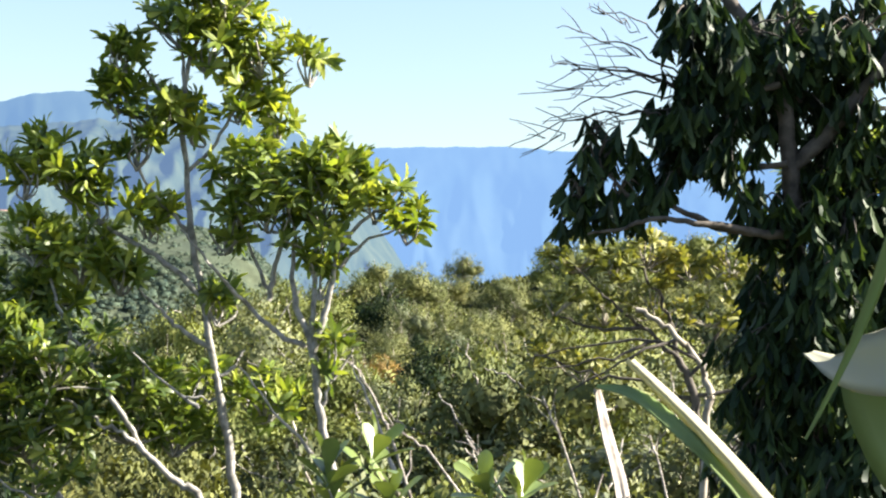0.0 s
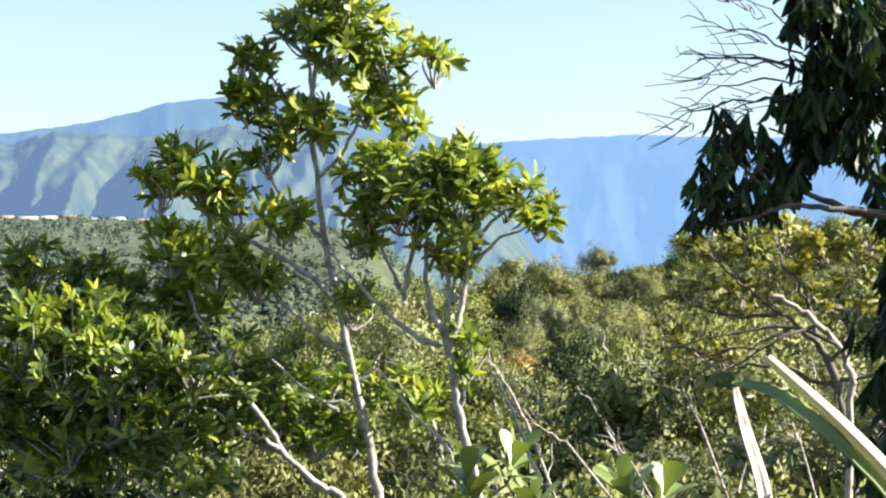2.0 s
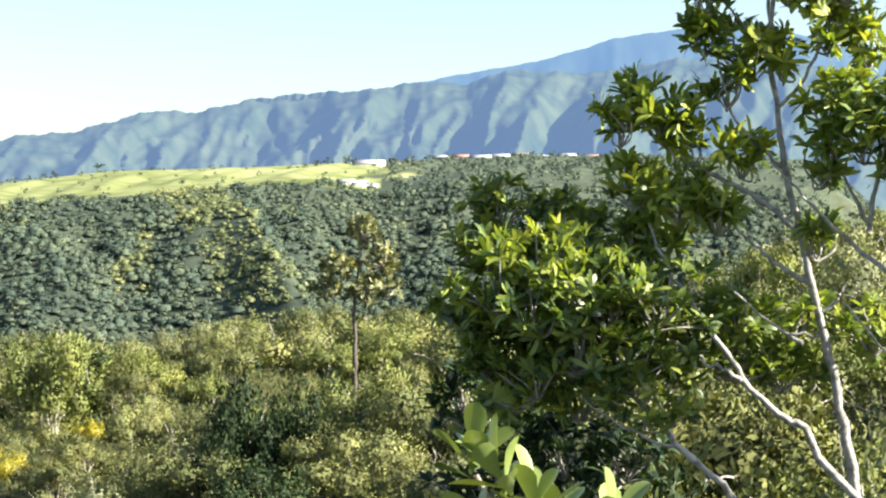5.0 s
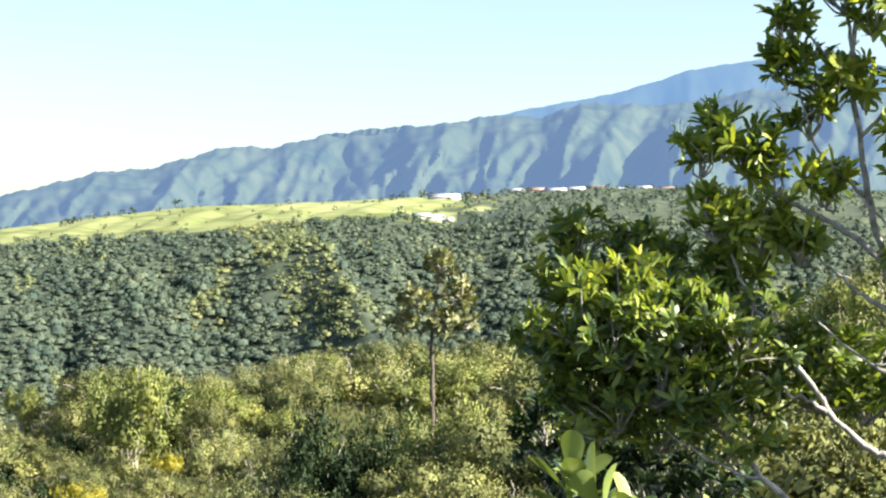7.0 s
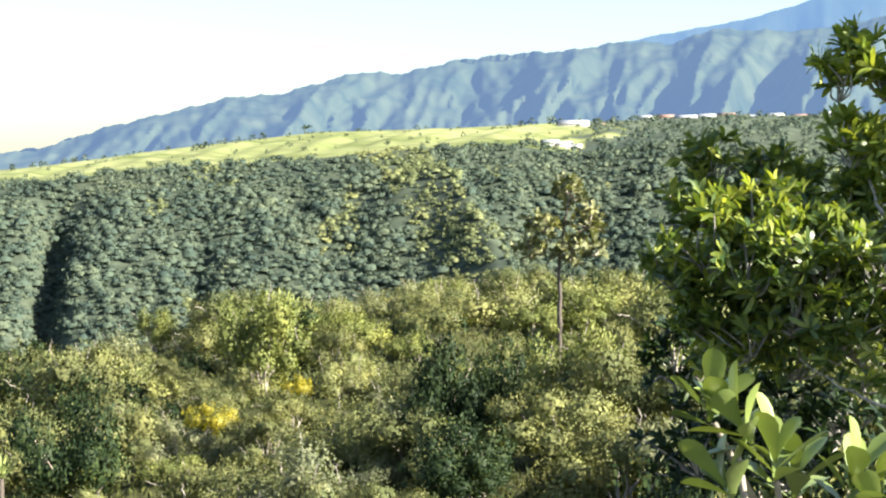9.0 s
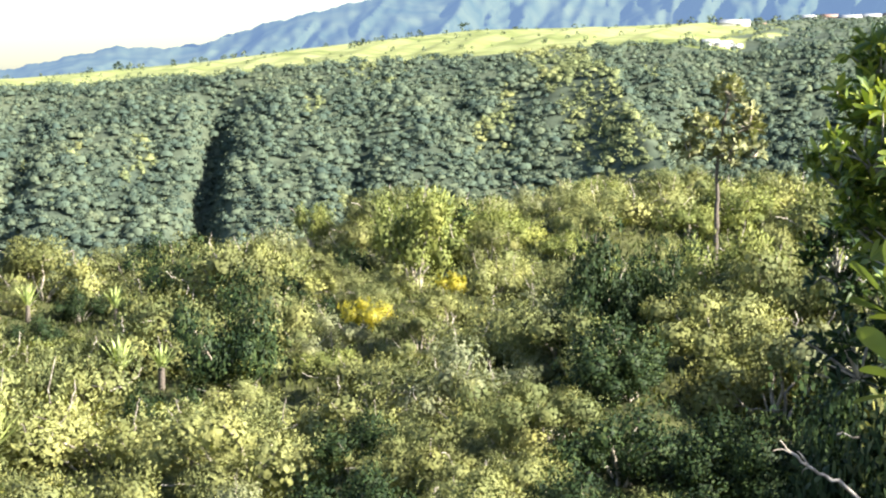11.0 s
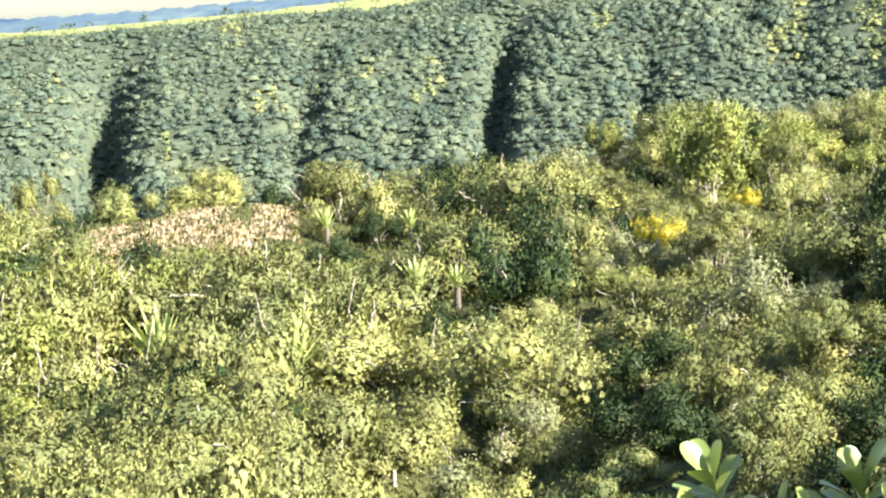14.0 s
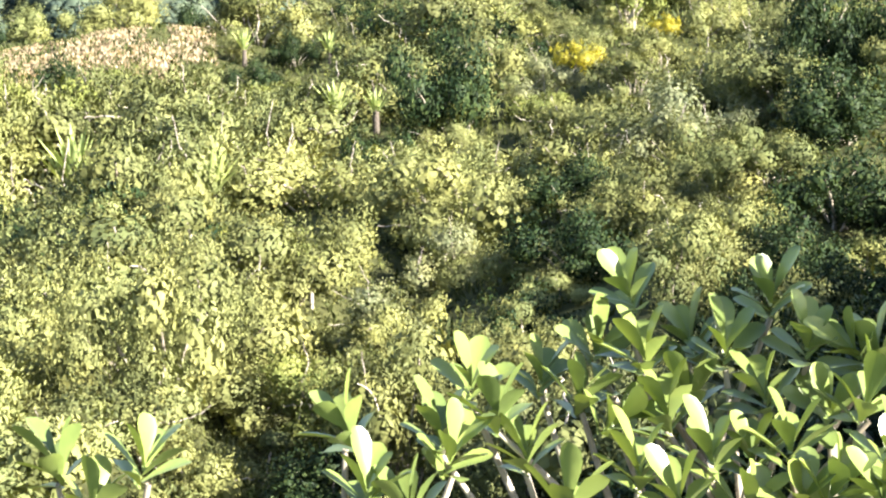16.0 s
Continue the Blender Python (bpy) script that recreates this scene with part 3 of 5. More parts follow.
bush_at(K_YELLOW[0], 29.93, -6.01, 0.73)
# the next four near-black bushes stand in for shade on the low ground
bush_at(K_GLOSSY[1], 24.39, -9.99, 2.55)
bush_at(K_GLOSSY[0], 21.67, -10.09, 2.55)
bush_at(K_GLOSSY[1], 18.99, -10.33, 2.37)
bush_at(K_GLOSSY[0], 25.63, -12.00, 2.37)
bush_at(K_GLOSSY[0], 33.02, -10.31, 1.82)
bush_at(K_BRIGHT[1], 36.33, -7.76, 1.00)
bush_at(K_OLIVE_FAR[0], 43.11, -4.83, 1.82)
bush_at(K_GLOSSY[0], 43.64, -5.18, 0.82)
bush_at(K_FEATHER[1], 34.51, -3.68, 0.82)
bush_at(K_OLIVE[0], 43.43, -4.83, 1.46)
bush_at(K_BRIGHT[0], 47.22, -4.70, 1.46)
bush_at(K_OLIVE[1], 52.51, -4.57, 1.09)
bush_at(K_BRIGHT[1], 49.91, -5.22, 1.37)
bush_at(K_MOUND[1], 36.81, -9.97, 3.83)
bush_at(K_MOUND[1], 47.03, -12.94, 3.46, 23)
bush_at(K_OLIVE[0], 30.36, -10.71, 2.37)
bush_at(K_OLIVE[0], 38.77, -15.58, 3.83, 20)
bush_at(K_MOUND[0], 44.05, -16.14, 3.46)
bush_at(K_FEATHER[1], -5.54, 2.38, 1.55)
bush_at(K_FEATHER[0], -7.15, 2.54, 1.55)
bush_at(K_FEATHER[0], -8.59, 2.42, 1.37)
bush_at(K_OLIVE[0], -0.84, 1.72, 0.82)
bush_at(K_OLIVE[1], 1.69, 1.15, 1.55)
bush_at(K_GLOSSY[1], 1.47, 0.43, 1.46)
bush_at(K_OLIVE_FAR[0], 0.39, 0.84, 1.09)
bush_at(K_FEATHER[0], 2.40, 0.93, 0.91)
bush_at(K_OLIVE[0], -2.15, 0.97, 1.18)
bush_at(K_FEATHER[0], -3.65, 2.02, 1.18)
bush_at(K_FEATHER[0], -5.00, 2.23, 1.37)
bush_at(K_FEATHER[1], -6.26, 2.41, 1.46)
bush_at(K_FEATHER[0], -7.51, 2.55, 1.55)
bush_at(K_FEATHER[0], -8.94, 2.52, 1.46)
bush_at(K_RUST[0], 1.69, -1.74, 1.0)
bush_at(K_RUST[0], 1.54, -1.94, 0.7)
# dark thicket added behind the leaning bush, hidden by it, to cast shade leftwards
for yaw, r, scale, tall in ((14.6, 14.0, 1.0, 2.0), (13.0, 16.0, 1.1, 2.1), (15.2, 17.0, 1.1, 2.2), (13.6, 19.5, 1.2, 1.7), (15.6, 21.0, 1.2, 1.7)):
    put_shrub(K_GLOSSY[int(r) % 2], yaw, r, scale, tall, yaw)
# tall scrub round the foot of the thin tree
for kind, yaw, r, scale, tall in ((K_FEATHER[0], 20.9, 37.0, 1.2, 1.35), (K_OLIVE[0], 19.9, 36.0, 1.4, 1.3), (K_FEATHER[1], 18.9, 38.0, 1.4, 1.3), (K_BRIGHT[0], 20.6, 33.0, 1.2, 1.1), (K_OLIVE[1], 18.2, 36.0, 1.5, 1.3)):
    put_shrub(kind, yaw, r, scale, tall, yaw)
# scrub on the low ground, then on the rising ground towards the ridge
scatter(27, 57, 13, 34, 2.35, ALLK, [0.34, 0.48, 0.08, 0.06, 0.04], 1.3, 2.0, clear=OPEN)
# mostly near-black shrubs on this stretch, to imitate ground lying in shade
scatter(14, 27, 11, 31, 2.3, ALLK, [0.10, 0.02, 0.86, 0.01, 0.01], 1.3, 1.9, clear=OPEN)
scatter(15, 57, 34, 73, 2.7, FARK, [0.38, 0.32, 0.10, 0.06, 0.14], 1.4, 2.2, clear=OPEN, bare=[(44.8, 51.4, 56, 70)])
scatter(-17, 14, 12, 31, 2.2, FARK, [0.24, 0.30, 0.04, 0.26, 0.16], 0.7, 1.9, clear=OPEN)
scatter(-17, 15, 32, 66, 3.0, FARK, [0.36, 0.26, 0.06, 0.12, 0.20], 1.3, 2.0, clear=OPEN)

# the first of each kind stands in the scrub too
for i, k in enumerate(k for g in (*ALLK, *FARK[:2], K_YELLOW, K_RUST, K_MOUND) for k in g):
    k.matrix_basis = Matrix.Translation(on_land(24.5 + 2.1 * i, 22 + (i * 7) % 11, 0.15))

# dry grass in the clearing
n = 12000
gy, gr = frng_grass.uniform(44.4, 51.8, n), frng_grass.uniform(56, 70, n)
keep = lattice(gy * 1.3, gr * 0.25, 2) + 0.25 * frng_grass.uniform(0, 1, n) > 0.42
gy, gr = gy[keep], gr[keep]
n = len(gy)
gp = np.stack([-np.sin(np.radians(gy)) * gr, np.cos(np.radians(gy)) * gr, land(gy, gr) - 0.02], -1)
gw = unit(frng_grass.normal(0, 0.5, (n, 3)) + np.array([0, 0, 1.0]))
tagged(new("dry_grass", mesh("dry_grass", *leaves(gp, gw, frng_grass.normal(size=(n, 3)), frng_grass.uniform(0.08, 0.22, n), 0.10), [M_STRAW])), "patch of dry pinkish straw grass in a clearing", "grass", kind="stuff")

# low growth between the shrubs
n = 80000
gy = frng_grass.uniform(-17, 57, n)
gr = 11 + 61 * np.sqrt(frng_grass.uniform(0, 1, n))
gp = np.stack([-np.sin(np.radians(gy)) * gr, np.cos(np.radians(gy)) * gr, land(gy, gr) - 0.02], -1)
gw = unit(frng_grass.normal(0, 0.6, (n, 3)) + np.array([0, 0, 1.0]))
tagged(new("undergrowth", mesh("undergrowth", *leaves(gp, gw, frng_grass.normal(size=(n, 3)) * 0.4 + np.array([0, 0, 0.6]), frng_grass.uniform(0.12, 0.34, n), frng_grass.uniform(0.04, 0.09, n)), [M_UNDER])), "low leafy growth and grass between the shrubs", "undergrowth", kind="stuff")

# ---- forest on the far side of the valley ----
frng = np.random.default_rng(8)
n = 22000
fy = frng.uniform(4, 55, n)
fr = np.where(frng.uniform(0, 1, n) < 0.1, frng.uniform(420, 650, n), frng.uniform(650, 950, n))
rim = (frng.uniform(0, 1, n) < 0.08) & (fy > 17)
fr = np.where(rim, 950 + 60 * lattice(fy * 2.3, fy * 0, 11) ** 2 * frng.uniform(0, 1, n), fr)
edge = (fy > 38.5) & (frng.uniform(0, 1, n) < 0.10)
fr = np.where(edge, frng.uniform(950, 1010, n), fr)
back = (fy < 16.5 + frng.uniform(0, 5, n)) & (frng.uniform(0, 1, n) < 0.2)
fr = np.where(back, frng.uniform(950, 1440, n), fr)
fz = land(fy, fr)
fx = np.stack([-np.sin(np.radians(fy)) * fr, np.cos(np.radians(fy)) * fr, fz], -1)
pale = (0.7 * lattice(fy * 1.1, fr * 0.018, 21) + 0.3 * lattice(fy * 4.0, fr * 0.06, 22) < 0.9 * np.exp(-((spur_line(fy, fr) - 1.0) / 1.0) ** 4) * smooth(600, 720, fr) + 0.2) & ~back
size = np.where(back, frng.uniform(1.0, 2.2, n), (1.3 + 2.0 * frng.uniform(0, 1, n) ** 2.5) * (0.75 + 0.55 * lattice(fy * 1.1, fr * 0.02, 5)) * (1 - 0.25 * smooth(880, 940, fr))) * np.where(pale, 0.75, 1.0)
rings, sides = 3, 7
u, v = np.meshgrid(np.array([0.16, 0.85, 1.9]), np.linspace(0, 2 * np.pi, sides, endpoint=False), indexing="ij")
ball = np.stack([np.sin(u) * np.cos(v), np.sin(u) * np.sin(v), np.cos(u) * 0.75], -1).reshape(-1, 3)
quad = np.array([(i * sides + j, (i + 1) * sides + j, (i + 1) * sides + (j + 1) % sides, i * sides + (j + 1) % sides) for i in range(rings - 1) for j in range(sides)])
for mask, leaf, words in ((~pale, M_HAZY_FOREST, "dense dark green forest on the opposite valley slope"), (pale, M_FOREST_PALE, "paler yellow green woodland on the opposite valley slope")):
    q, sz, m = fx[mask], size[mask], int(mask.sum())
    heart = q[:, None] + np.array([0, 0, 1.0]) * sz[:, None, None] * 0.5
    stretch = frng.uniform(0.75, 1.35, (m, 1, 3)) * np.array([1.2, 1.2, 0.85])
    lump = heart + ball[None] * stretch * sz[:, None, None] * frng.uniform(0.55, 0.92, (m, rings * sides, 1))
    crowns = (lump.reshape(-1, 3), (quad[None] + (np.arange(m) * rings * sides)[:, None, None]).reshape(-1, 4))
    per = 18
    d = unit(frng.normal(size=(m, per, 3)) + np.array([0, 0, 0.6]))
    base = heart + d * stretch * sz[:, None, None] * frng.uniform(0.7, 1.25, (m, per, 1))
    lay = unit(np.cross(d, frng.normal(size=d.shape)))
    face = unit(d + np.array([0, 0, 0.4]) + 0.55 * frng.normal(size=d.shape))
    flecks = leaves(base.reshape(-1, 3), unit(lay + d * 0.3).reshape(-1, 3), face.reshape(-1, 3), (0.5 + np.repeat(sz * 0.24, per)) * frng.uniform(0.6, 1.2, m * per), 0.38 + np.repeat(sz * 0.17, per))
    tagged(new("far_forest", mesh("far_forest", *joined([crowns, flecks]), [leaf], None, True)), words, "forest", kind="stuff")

# trees and hedges along the pasture
n = 300
per = 26
hy = frng.uniform(12, 54, n)
hr = np.where(frng.uniform(0, 1, n) < 0.45, frng.uniform(1380, 1500, n), frng.uniform(985, 1400, n))
hs = np.where(hr > 1370, frng.uniform(0.8, 3.4, n) * (0.35 + 1.0 * lattice(hy * 0.9, hy * 0, 6)), frng.uniform(0.6, 1.6, n))
hp = np.stack([-np.sin(np.radians(hy)) * hr, np.cos(np.radians(hy)) * hr, land(hy, hr)], -1)
d = unit(frng.normal(size=(n, per, 3)) + np.array([0, 0, 0.5]))
base = hp[:, None] + np.array([0, 0, 1.0]) * hs[:, None, None] * 0.6 + d * hs[:, None, None] * frng.uniform(0.6, 1.05, (n, per, 1))
hedge = mesh("pasture_trees", *leaves(base.reshape(-1, 3), unit(d + frng.normal(size=d.shape) * 0.9).reshape(-1, 3), unit(d + np.array([0, 0, 0.8])).reshape(-1, 3), np.repeat(hs * 0.8, per), np.repeat(hs * 0.65, per)), [M_HAZY_FOREST])
tagged(new("pasture_trees", hedge), "scattered dark trees and hedges on the pasture", "trees", kind="stuff")


# ---- houses on the plateau ----
def box_mesh(name, sx, sy, sz, mat, z0=0.0):
    x, y = sx / 2, sy / 2
    v = [(-x, -y, z0), (x, -y, z0), (x, y, z0), (-x, y, z0), (-x, -y, z0 + sz), (x, -y, z0 + sz), (x, y, z0 + sz), (-x, y, z0 + sz)]
    return mesh(name, v, [(0, 3, 2, 1), (4, 5, 6, 7), (0, 1, 5, 4), (1, 2, 6, 5), (2, 3, 7, 6), (3, 0, 4, 7)], [mat])


def house(yaw, up, r, w, d, h, turn, roof, label):
    place = sight(yaw, up, r)
    ob = thing("house", place, label, "house", "houses of the village")
    ob.rotation_euler = (0, 0, radians(yaw + turn))
    part("wall", box_mesh("wall", w, d, h + 6, M_WALL, -6), ob)
    x, y, t = w / 2 + 0.5, d / 2 + 0.6, h + 0.28 * d
    v = [(-x, -y, h), (x, -y, h), (x, 0, t), (-x, 0, t), (-x, y, h), (x, y, h)]
    v = v + [(a, b, c + 0.25) for a, b, c in v]
    part("roof", mesh("roof", v, [(0, 1, 2, 3), (3, 2, 5, 4), (7, 6, 9, 8), (8, 9, 10, 11), (6, 7, 1, 0), (10, 4, 5, 11), (0, 3, 9, 6), (3, 4, 10, 9), (7, 8, 2, 1), (8, 11, 5, 2)], [roof]), ob)
    for k in range(max(2, int(w // 4))):
        p = part("window", box_mesh("window", 1.4, 0.12, 1.3, M_GLASS), ob)
        p.location = (-w / 2 + (k + 0.5) * w / max(2, int(w // 4)), -d / 2 - 0.05, h * 0.35)
    return ob


house(21.09, 1.77, 1380, 24, 11, 6, 8, M_ROOF, "long white building with a pale roof at the pasture edge")
house(22.05, 1.69, 1390, 12, 8, 4, -10, M_ROOF, "small white house with a grey roof")
house(22.60, 1.71, 1400, 11, 8, 4, 20, M_REDROOF, "small white house with a red roof")
house(21.82, 1.23, 1000, 9, 6, 3.5, 15, M_ROOF, "small white house with a grey roof")
house(21.42, 1.16, 1000, 10, 7, 3.5, -20, M_ROOF, "small white house with a grey roof")
house(21.02, 1.11, 1000, 7, 6, 3, 5, M_ROOF, "small white house with a grey roof")
house(20.23, 1.78, 1420, 14, 9, 4, 0, M_REDROOF, "small white house with a red roof")
house(19.41, 1.79, 1430, 16, 9, 4.5, 10, M_ROOF, "small white house with a grey roof")
house(18.77, 2.04, 1500, 14, 9, 4, -8, M_ROOF, "small white house with a grey roof")
house(18.13, 2.06, 1500, 14, 9, 4, 14, M_REDROOF, "small white house with a red roof")
house(17.50, 2.00, 1495, 18, 9, 5, 0, M_ROOF, "white village house with a grey roof")
house(16.86, 2.03, 1500, 16, 9, 5, 9, M_ROOF, "white village house with a grey roof")
house(16.22, 2.09, 1500, 14, 9, 4, -14, M_REDROOF, "small white house with a red roof")
house(15.59, 2.03, 1500, 15, 9, 4, 3, M_ROOF, "white village house with a grey roof")
house(14.69, 2.07, 1500, 15, 9, 4, 12, M_ROOF, "white village house with a grey roof")
house(13.96, 2.03, 1500, 13, 9, 4, -6, M_REDROOF, "small white house with a red roof")
house(13.06, 2.10, 1500, 15, 9, 4, 3, M_ROOF, "white village house with a grey roof")


# ---- rosette plants among the scrub ----
def rosette(yaw, r, size, count, seed, label):
    g = np.random.default_rng(seed)
    ob = thing("rosette_plant", on_land(yaw, r, -0.58), label, "succulent plant", "rosette plants on the hillside")
    for i in range(count):
        a, tilt = i * 2.39996, 0.08 + 0.72 * (1 - i / count) ** 1.5
        way = np.array([[math.cos(a) * math.sin(tilt), math.sin(a) * math.sin(tilt), math.cos(tilt)]])
        me = mesh("leaf", *leaves(np.array([[0.05 * math.cos(a), 0.05 * math.sin(a), 0]]), way, np.array([[0, 0, 1.0]]), size * g.uniform(0.8, 1.1), size * 0.12, SWORD, 0.10), [M_ALOE])
        part("leaf", me, ob)
    part("stump", mesh("stump", *tube([(0, 0, -1.2), (0, 0, 0.08)], 0.10, 0.08, 8), [M_DARKBARK]), ob)
    return ob


SWORD = (np.array([(0, 0.3, 0.0), (0, 0, -0.03), (0, -0.3, 0.0), (0.3, 0.5, 0.03), (0.3, 0, 0.0), (0.3, -0.5, 0.03), (0.7, 0.36, 0.02), (0.7, 0, 0.0), (0.7, -0.36, 0.02), (1, 0.02, 0), (1, 0, 0), (1, -0.02, 0)]),
         np.array([(3 * i + j, 3 * i + j + 1, 3 * i + j + 4, 3 * i + j + 3) for i in range(3) for j in range(2)]))
for spot in ROSETTES:
    rosette(*spot)


# ---- trees ----
def limbs(rng, paths, wobble=0.0035, sides=7):
    return joined([tube(p, a, b, sides, rng, wobble) for p, a, b in paths])


def grounded(path):
    """The path, carried on downwards in its own line to the ground."""
    p, q = np.array(path[0]), np.array(path[1])
    d = unit(p - q)
    d = unit(d + np.array([0, 0, -0.25]))
    for k in range(200):
        p = p + d * 0.05
        yaw, r = math.degrees(math.atan2(-p[0], p[1])), math.hypot(p[0], p[1])
        if p[2] < land(yaw, r) - 0.1:
            break
    return [p, (p + np.array(path[0])) / 2] + list(path)


def whorls(rng, centres, length, width, per=10, open_=0.9, outline=BLADE, droop=0.0, curl=0.18):
    """Rosettes of leaves at twig ends."""
    c = np.asarray(centres)
    axis = unit(rng.normal(size=c.shape) * 0.55 + np.array([0, 0, 0.75 - droop]))
    c, axis = np.repeat(c, per, 0), np.repeat(axis, per, 0)
    out = unit(np.cross(axis, rng.normal(size=c.shape)))
    sp = rng.uniform(0.45, open_ + 0.5, (len(c), 1))
    way = unit(axis * np.cos(sp) + out * np.sin(sp) - np.array([0, 0, droop]) * 0.8)
    return leaves(c - axis * length * 0.15 * rng.uniform(0, 1, (len(c), 1)), way, axis + 0.3 * rng.normal(size=c.shape), length * rng.uniform(0.65, 1.15, len(c)), width * rng.uniform(0.8, 1.15, len(c)), outline, curl)


def balls(rng, spots):
    """Places of leaf rosettes inside rounded masses (centre, radius across, radius upward, count)."""
    out = []
    for c, rx, rz, n in spots:
        n = int(n * 2.2)
        d = unit(rng.normal(size=(n, 3))) * rng.uniform(0.2, 1, (n, 1)) ** 0.5
        out.append(np.asarray(c) + d * np.array([rx, rx, rz]) * 1.15)
    return rng.permutation(np.concatenate(out))


def twiglets(rng, centres, spots, r=0.004):
    """Thin twigs from the heart of each mass to its rosettes."""
    heads = np.array([s[0] for s in spots])
    out = []
    for c in centres[::2]:
        h = heads[np.argmin(np.linalg.norm(heads - c, axis=1))]
        root = h + (c - h) * 0.1 - np.array([0, 0, 0.12])
        out.append(tube([root, (root + c) / 2 + rng.normal(0, 0.02, 3), c], r * 1.6, r * 0.7, 4))
    return joined(out)


TD = 7.7
PX = TD / 3145.0
def slender_tree():
    g = np.random.default_rng(101)
    ob = thing("slender_tree", (0, 0, 0), "slender pale-barked tree with tufts of glossy sunlit leaves", "tree")
    trunk = [sight(5.45, -7.54, 7.70), sight(5.70, -6.16, 7.70), sight(6.25, -3.57, 7.70), sight(6.66, -1.76, 7.70), sight(7.12, 0.29, 7.70), sight(7.55, 2.42, 7.70), sight(7.86, 4.96, 7.70), sight(7.84, 7.08, 7.70), sight(7.13, 9.34, 7.75), sight(6.62, 10.78, 7.80)]
    trunk = grounded(trunk)
    stem = [sight(2.39, -6.42, 7.51), sight(2.73, -5.14, 7.51), sight(3.07, -3.64, 7.51), sight(3.28, -2.43, 7.51), sight(3.56, -1.22, 7.51)]
    stem = grounded(stem)
    paths = [(trunk, 0.027, 0.006), (stem, 0.022, 0.016),
             ([sight(3.56, -1.22, 7.51), sight(4.00, -0.36, 7.51), sight(4.20, 0.76, 7.51), sight(4.22, 2.21, 7.51), sight(4.98, 3.83, 7.51)], 0.018, 0.005),
             ([sight(3.48, -1.40, 7.51), sight(3.43, -0.31, 7.51), sight(3.47, 1.14, 7.51), sight(3.32, 2.78, 7.51), sight(3.54, 4.41, 7.51)], 0.016, 0.005),
             ([sight(3.40, -1.77, 7.51), sight(3.12, -0.60, 7.51), sight(2.86, 0.64, 7.51), sight(2.66, 1.63, 7.51), sight(1.86, 2.63, 7.51), sight(0.60, 3.20, 7.51)], 0.018, 0.005),
             ([sight(2.68, 0.97, 7.51), sight(2.02, 1.72, 7.51), sight(0.76, 2.38, 7.51)], 0.012, 0.004),
             ([sight(3.68, -1.59, 7.51), sight(4.76, -1.12, 7.51), sight(5.52, -0.39, 7.50), sight(6.62, 0.67, 7.40), sight(7.82, 1.95, 7.40)], 0.014, 0.005),
             ([sight(4.91, -0.20, 7.61), sight(4.74, 0.93, 7.61), sight(4.55, 2.20, 7.61), sight(4.71, 3.65, 7.61)], 0.014, 0.006),
             ([sight(4.98, 0.20, 7.61), sight(5.43, 1.18, 7.60), sight(6.05, 2.53, 7.60)], 0.011, 0.005),
             ([sight(6.65, -1.83, 7.70), sight(7.69, -1.18, 7.70), sight(8.43, -0.58, 7.70), sight(9.41, 0.37, 7.70)], 0.014, 0.004),
             ([sight(7.07, -0.12, 7.70), sight(8.23, 0.88, 7.70), sight(9.70, 1.64, 7.70), sight(11.24, 2.57, 7.70), sight(12.33, 3.61, 7.69)], 0.016, 0.005),
             ([sight(6.45, -2.73, 7.70), sight(5.97, -2.40, 7.70), sight(5.59, -1.81, 7.70)], 0.011, 0.005),
             ([sight(7.39, 1.77, 7.70), sight(8.21, 2.48, 7.70), sight(9.14, 3.71, 7.70), sight(9.74, 6.03, 7.70)], 0.011, 0.004),
             ([sight(7.74, 3.75, 7.70), sight(7.00, 4.50, 7.70), sight(6.14, 5.97, 7.70), sight(4.53, 7.27, 7.71)], 0.011, 0.004),
             ([sight(7.83, 5.19, 7.70), sight(8.67, 6.25, 7.70), sight(9.59, 7.46, 7.70)], 0.010, 0.004),
             ([sight(7.86, 6.09, 7.70), sight(8.07, 7.52, 7.70), sight(8.28, 8.76, 7.70)], 0.010, 0.004),
             ([sight(3.07, -3.64, 7.51), sight(2.83, -2.93, 7.51), sight(2.67, -2.11, 7.51)], 0.010, 0.005)]
    part("trunk", mesh("trunk", *limbs(g, paths[:2]), [M_BARK], None, True), ob)
    for p in paths[2:]:
        part("limb", mesh("limb", *limbs(g, [p], sides=6), [M_BARK], None, True), ob)
    s = PX
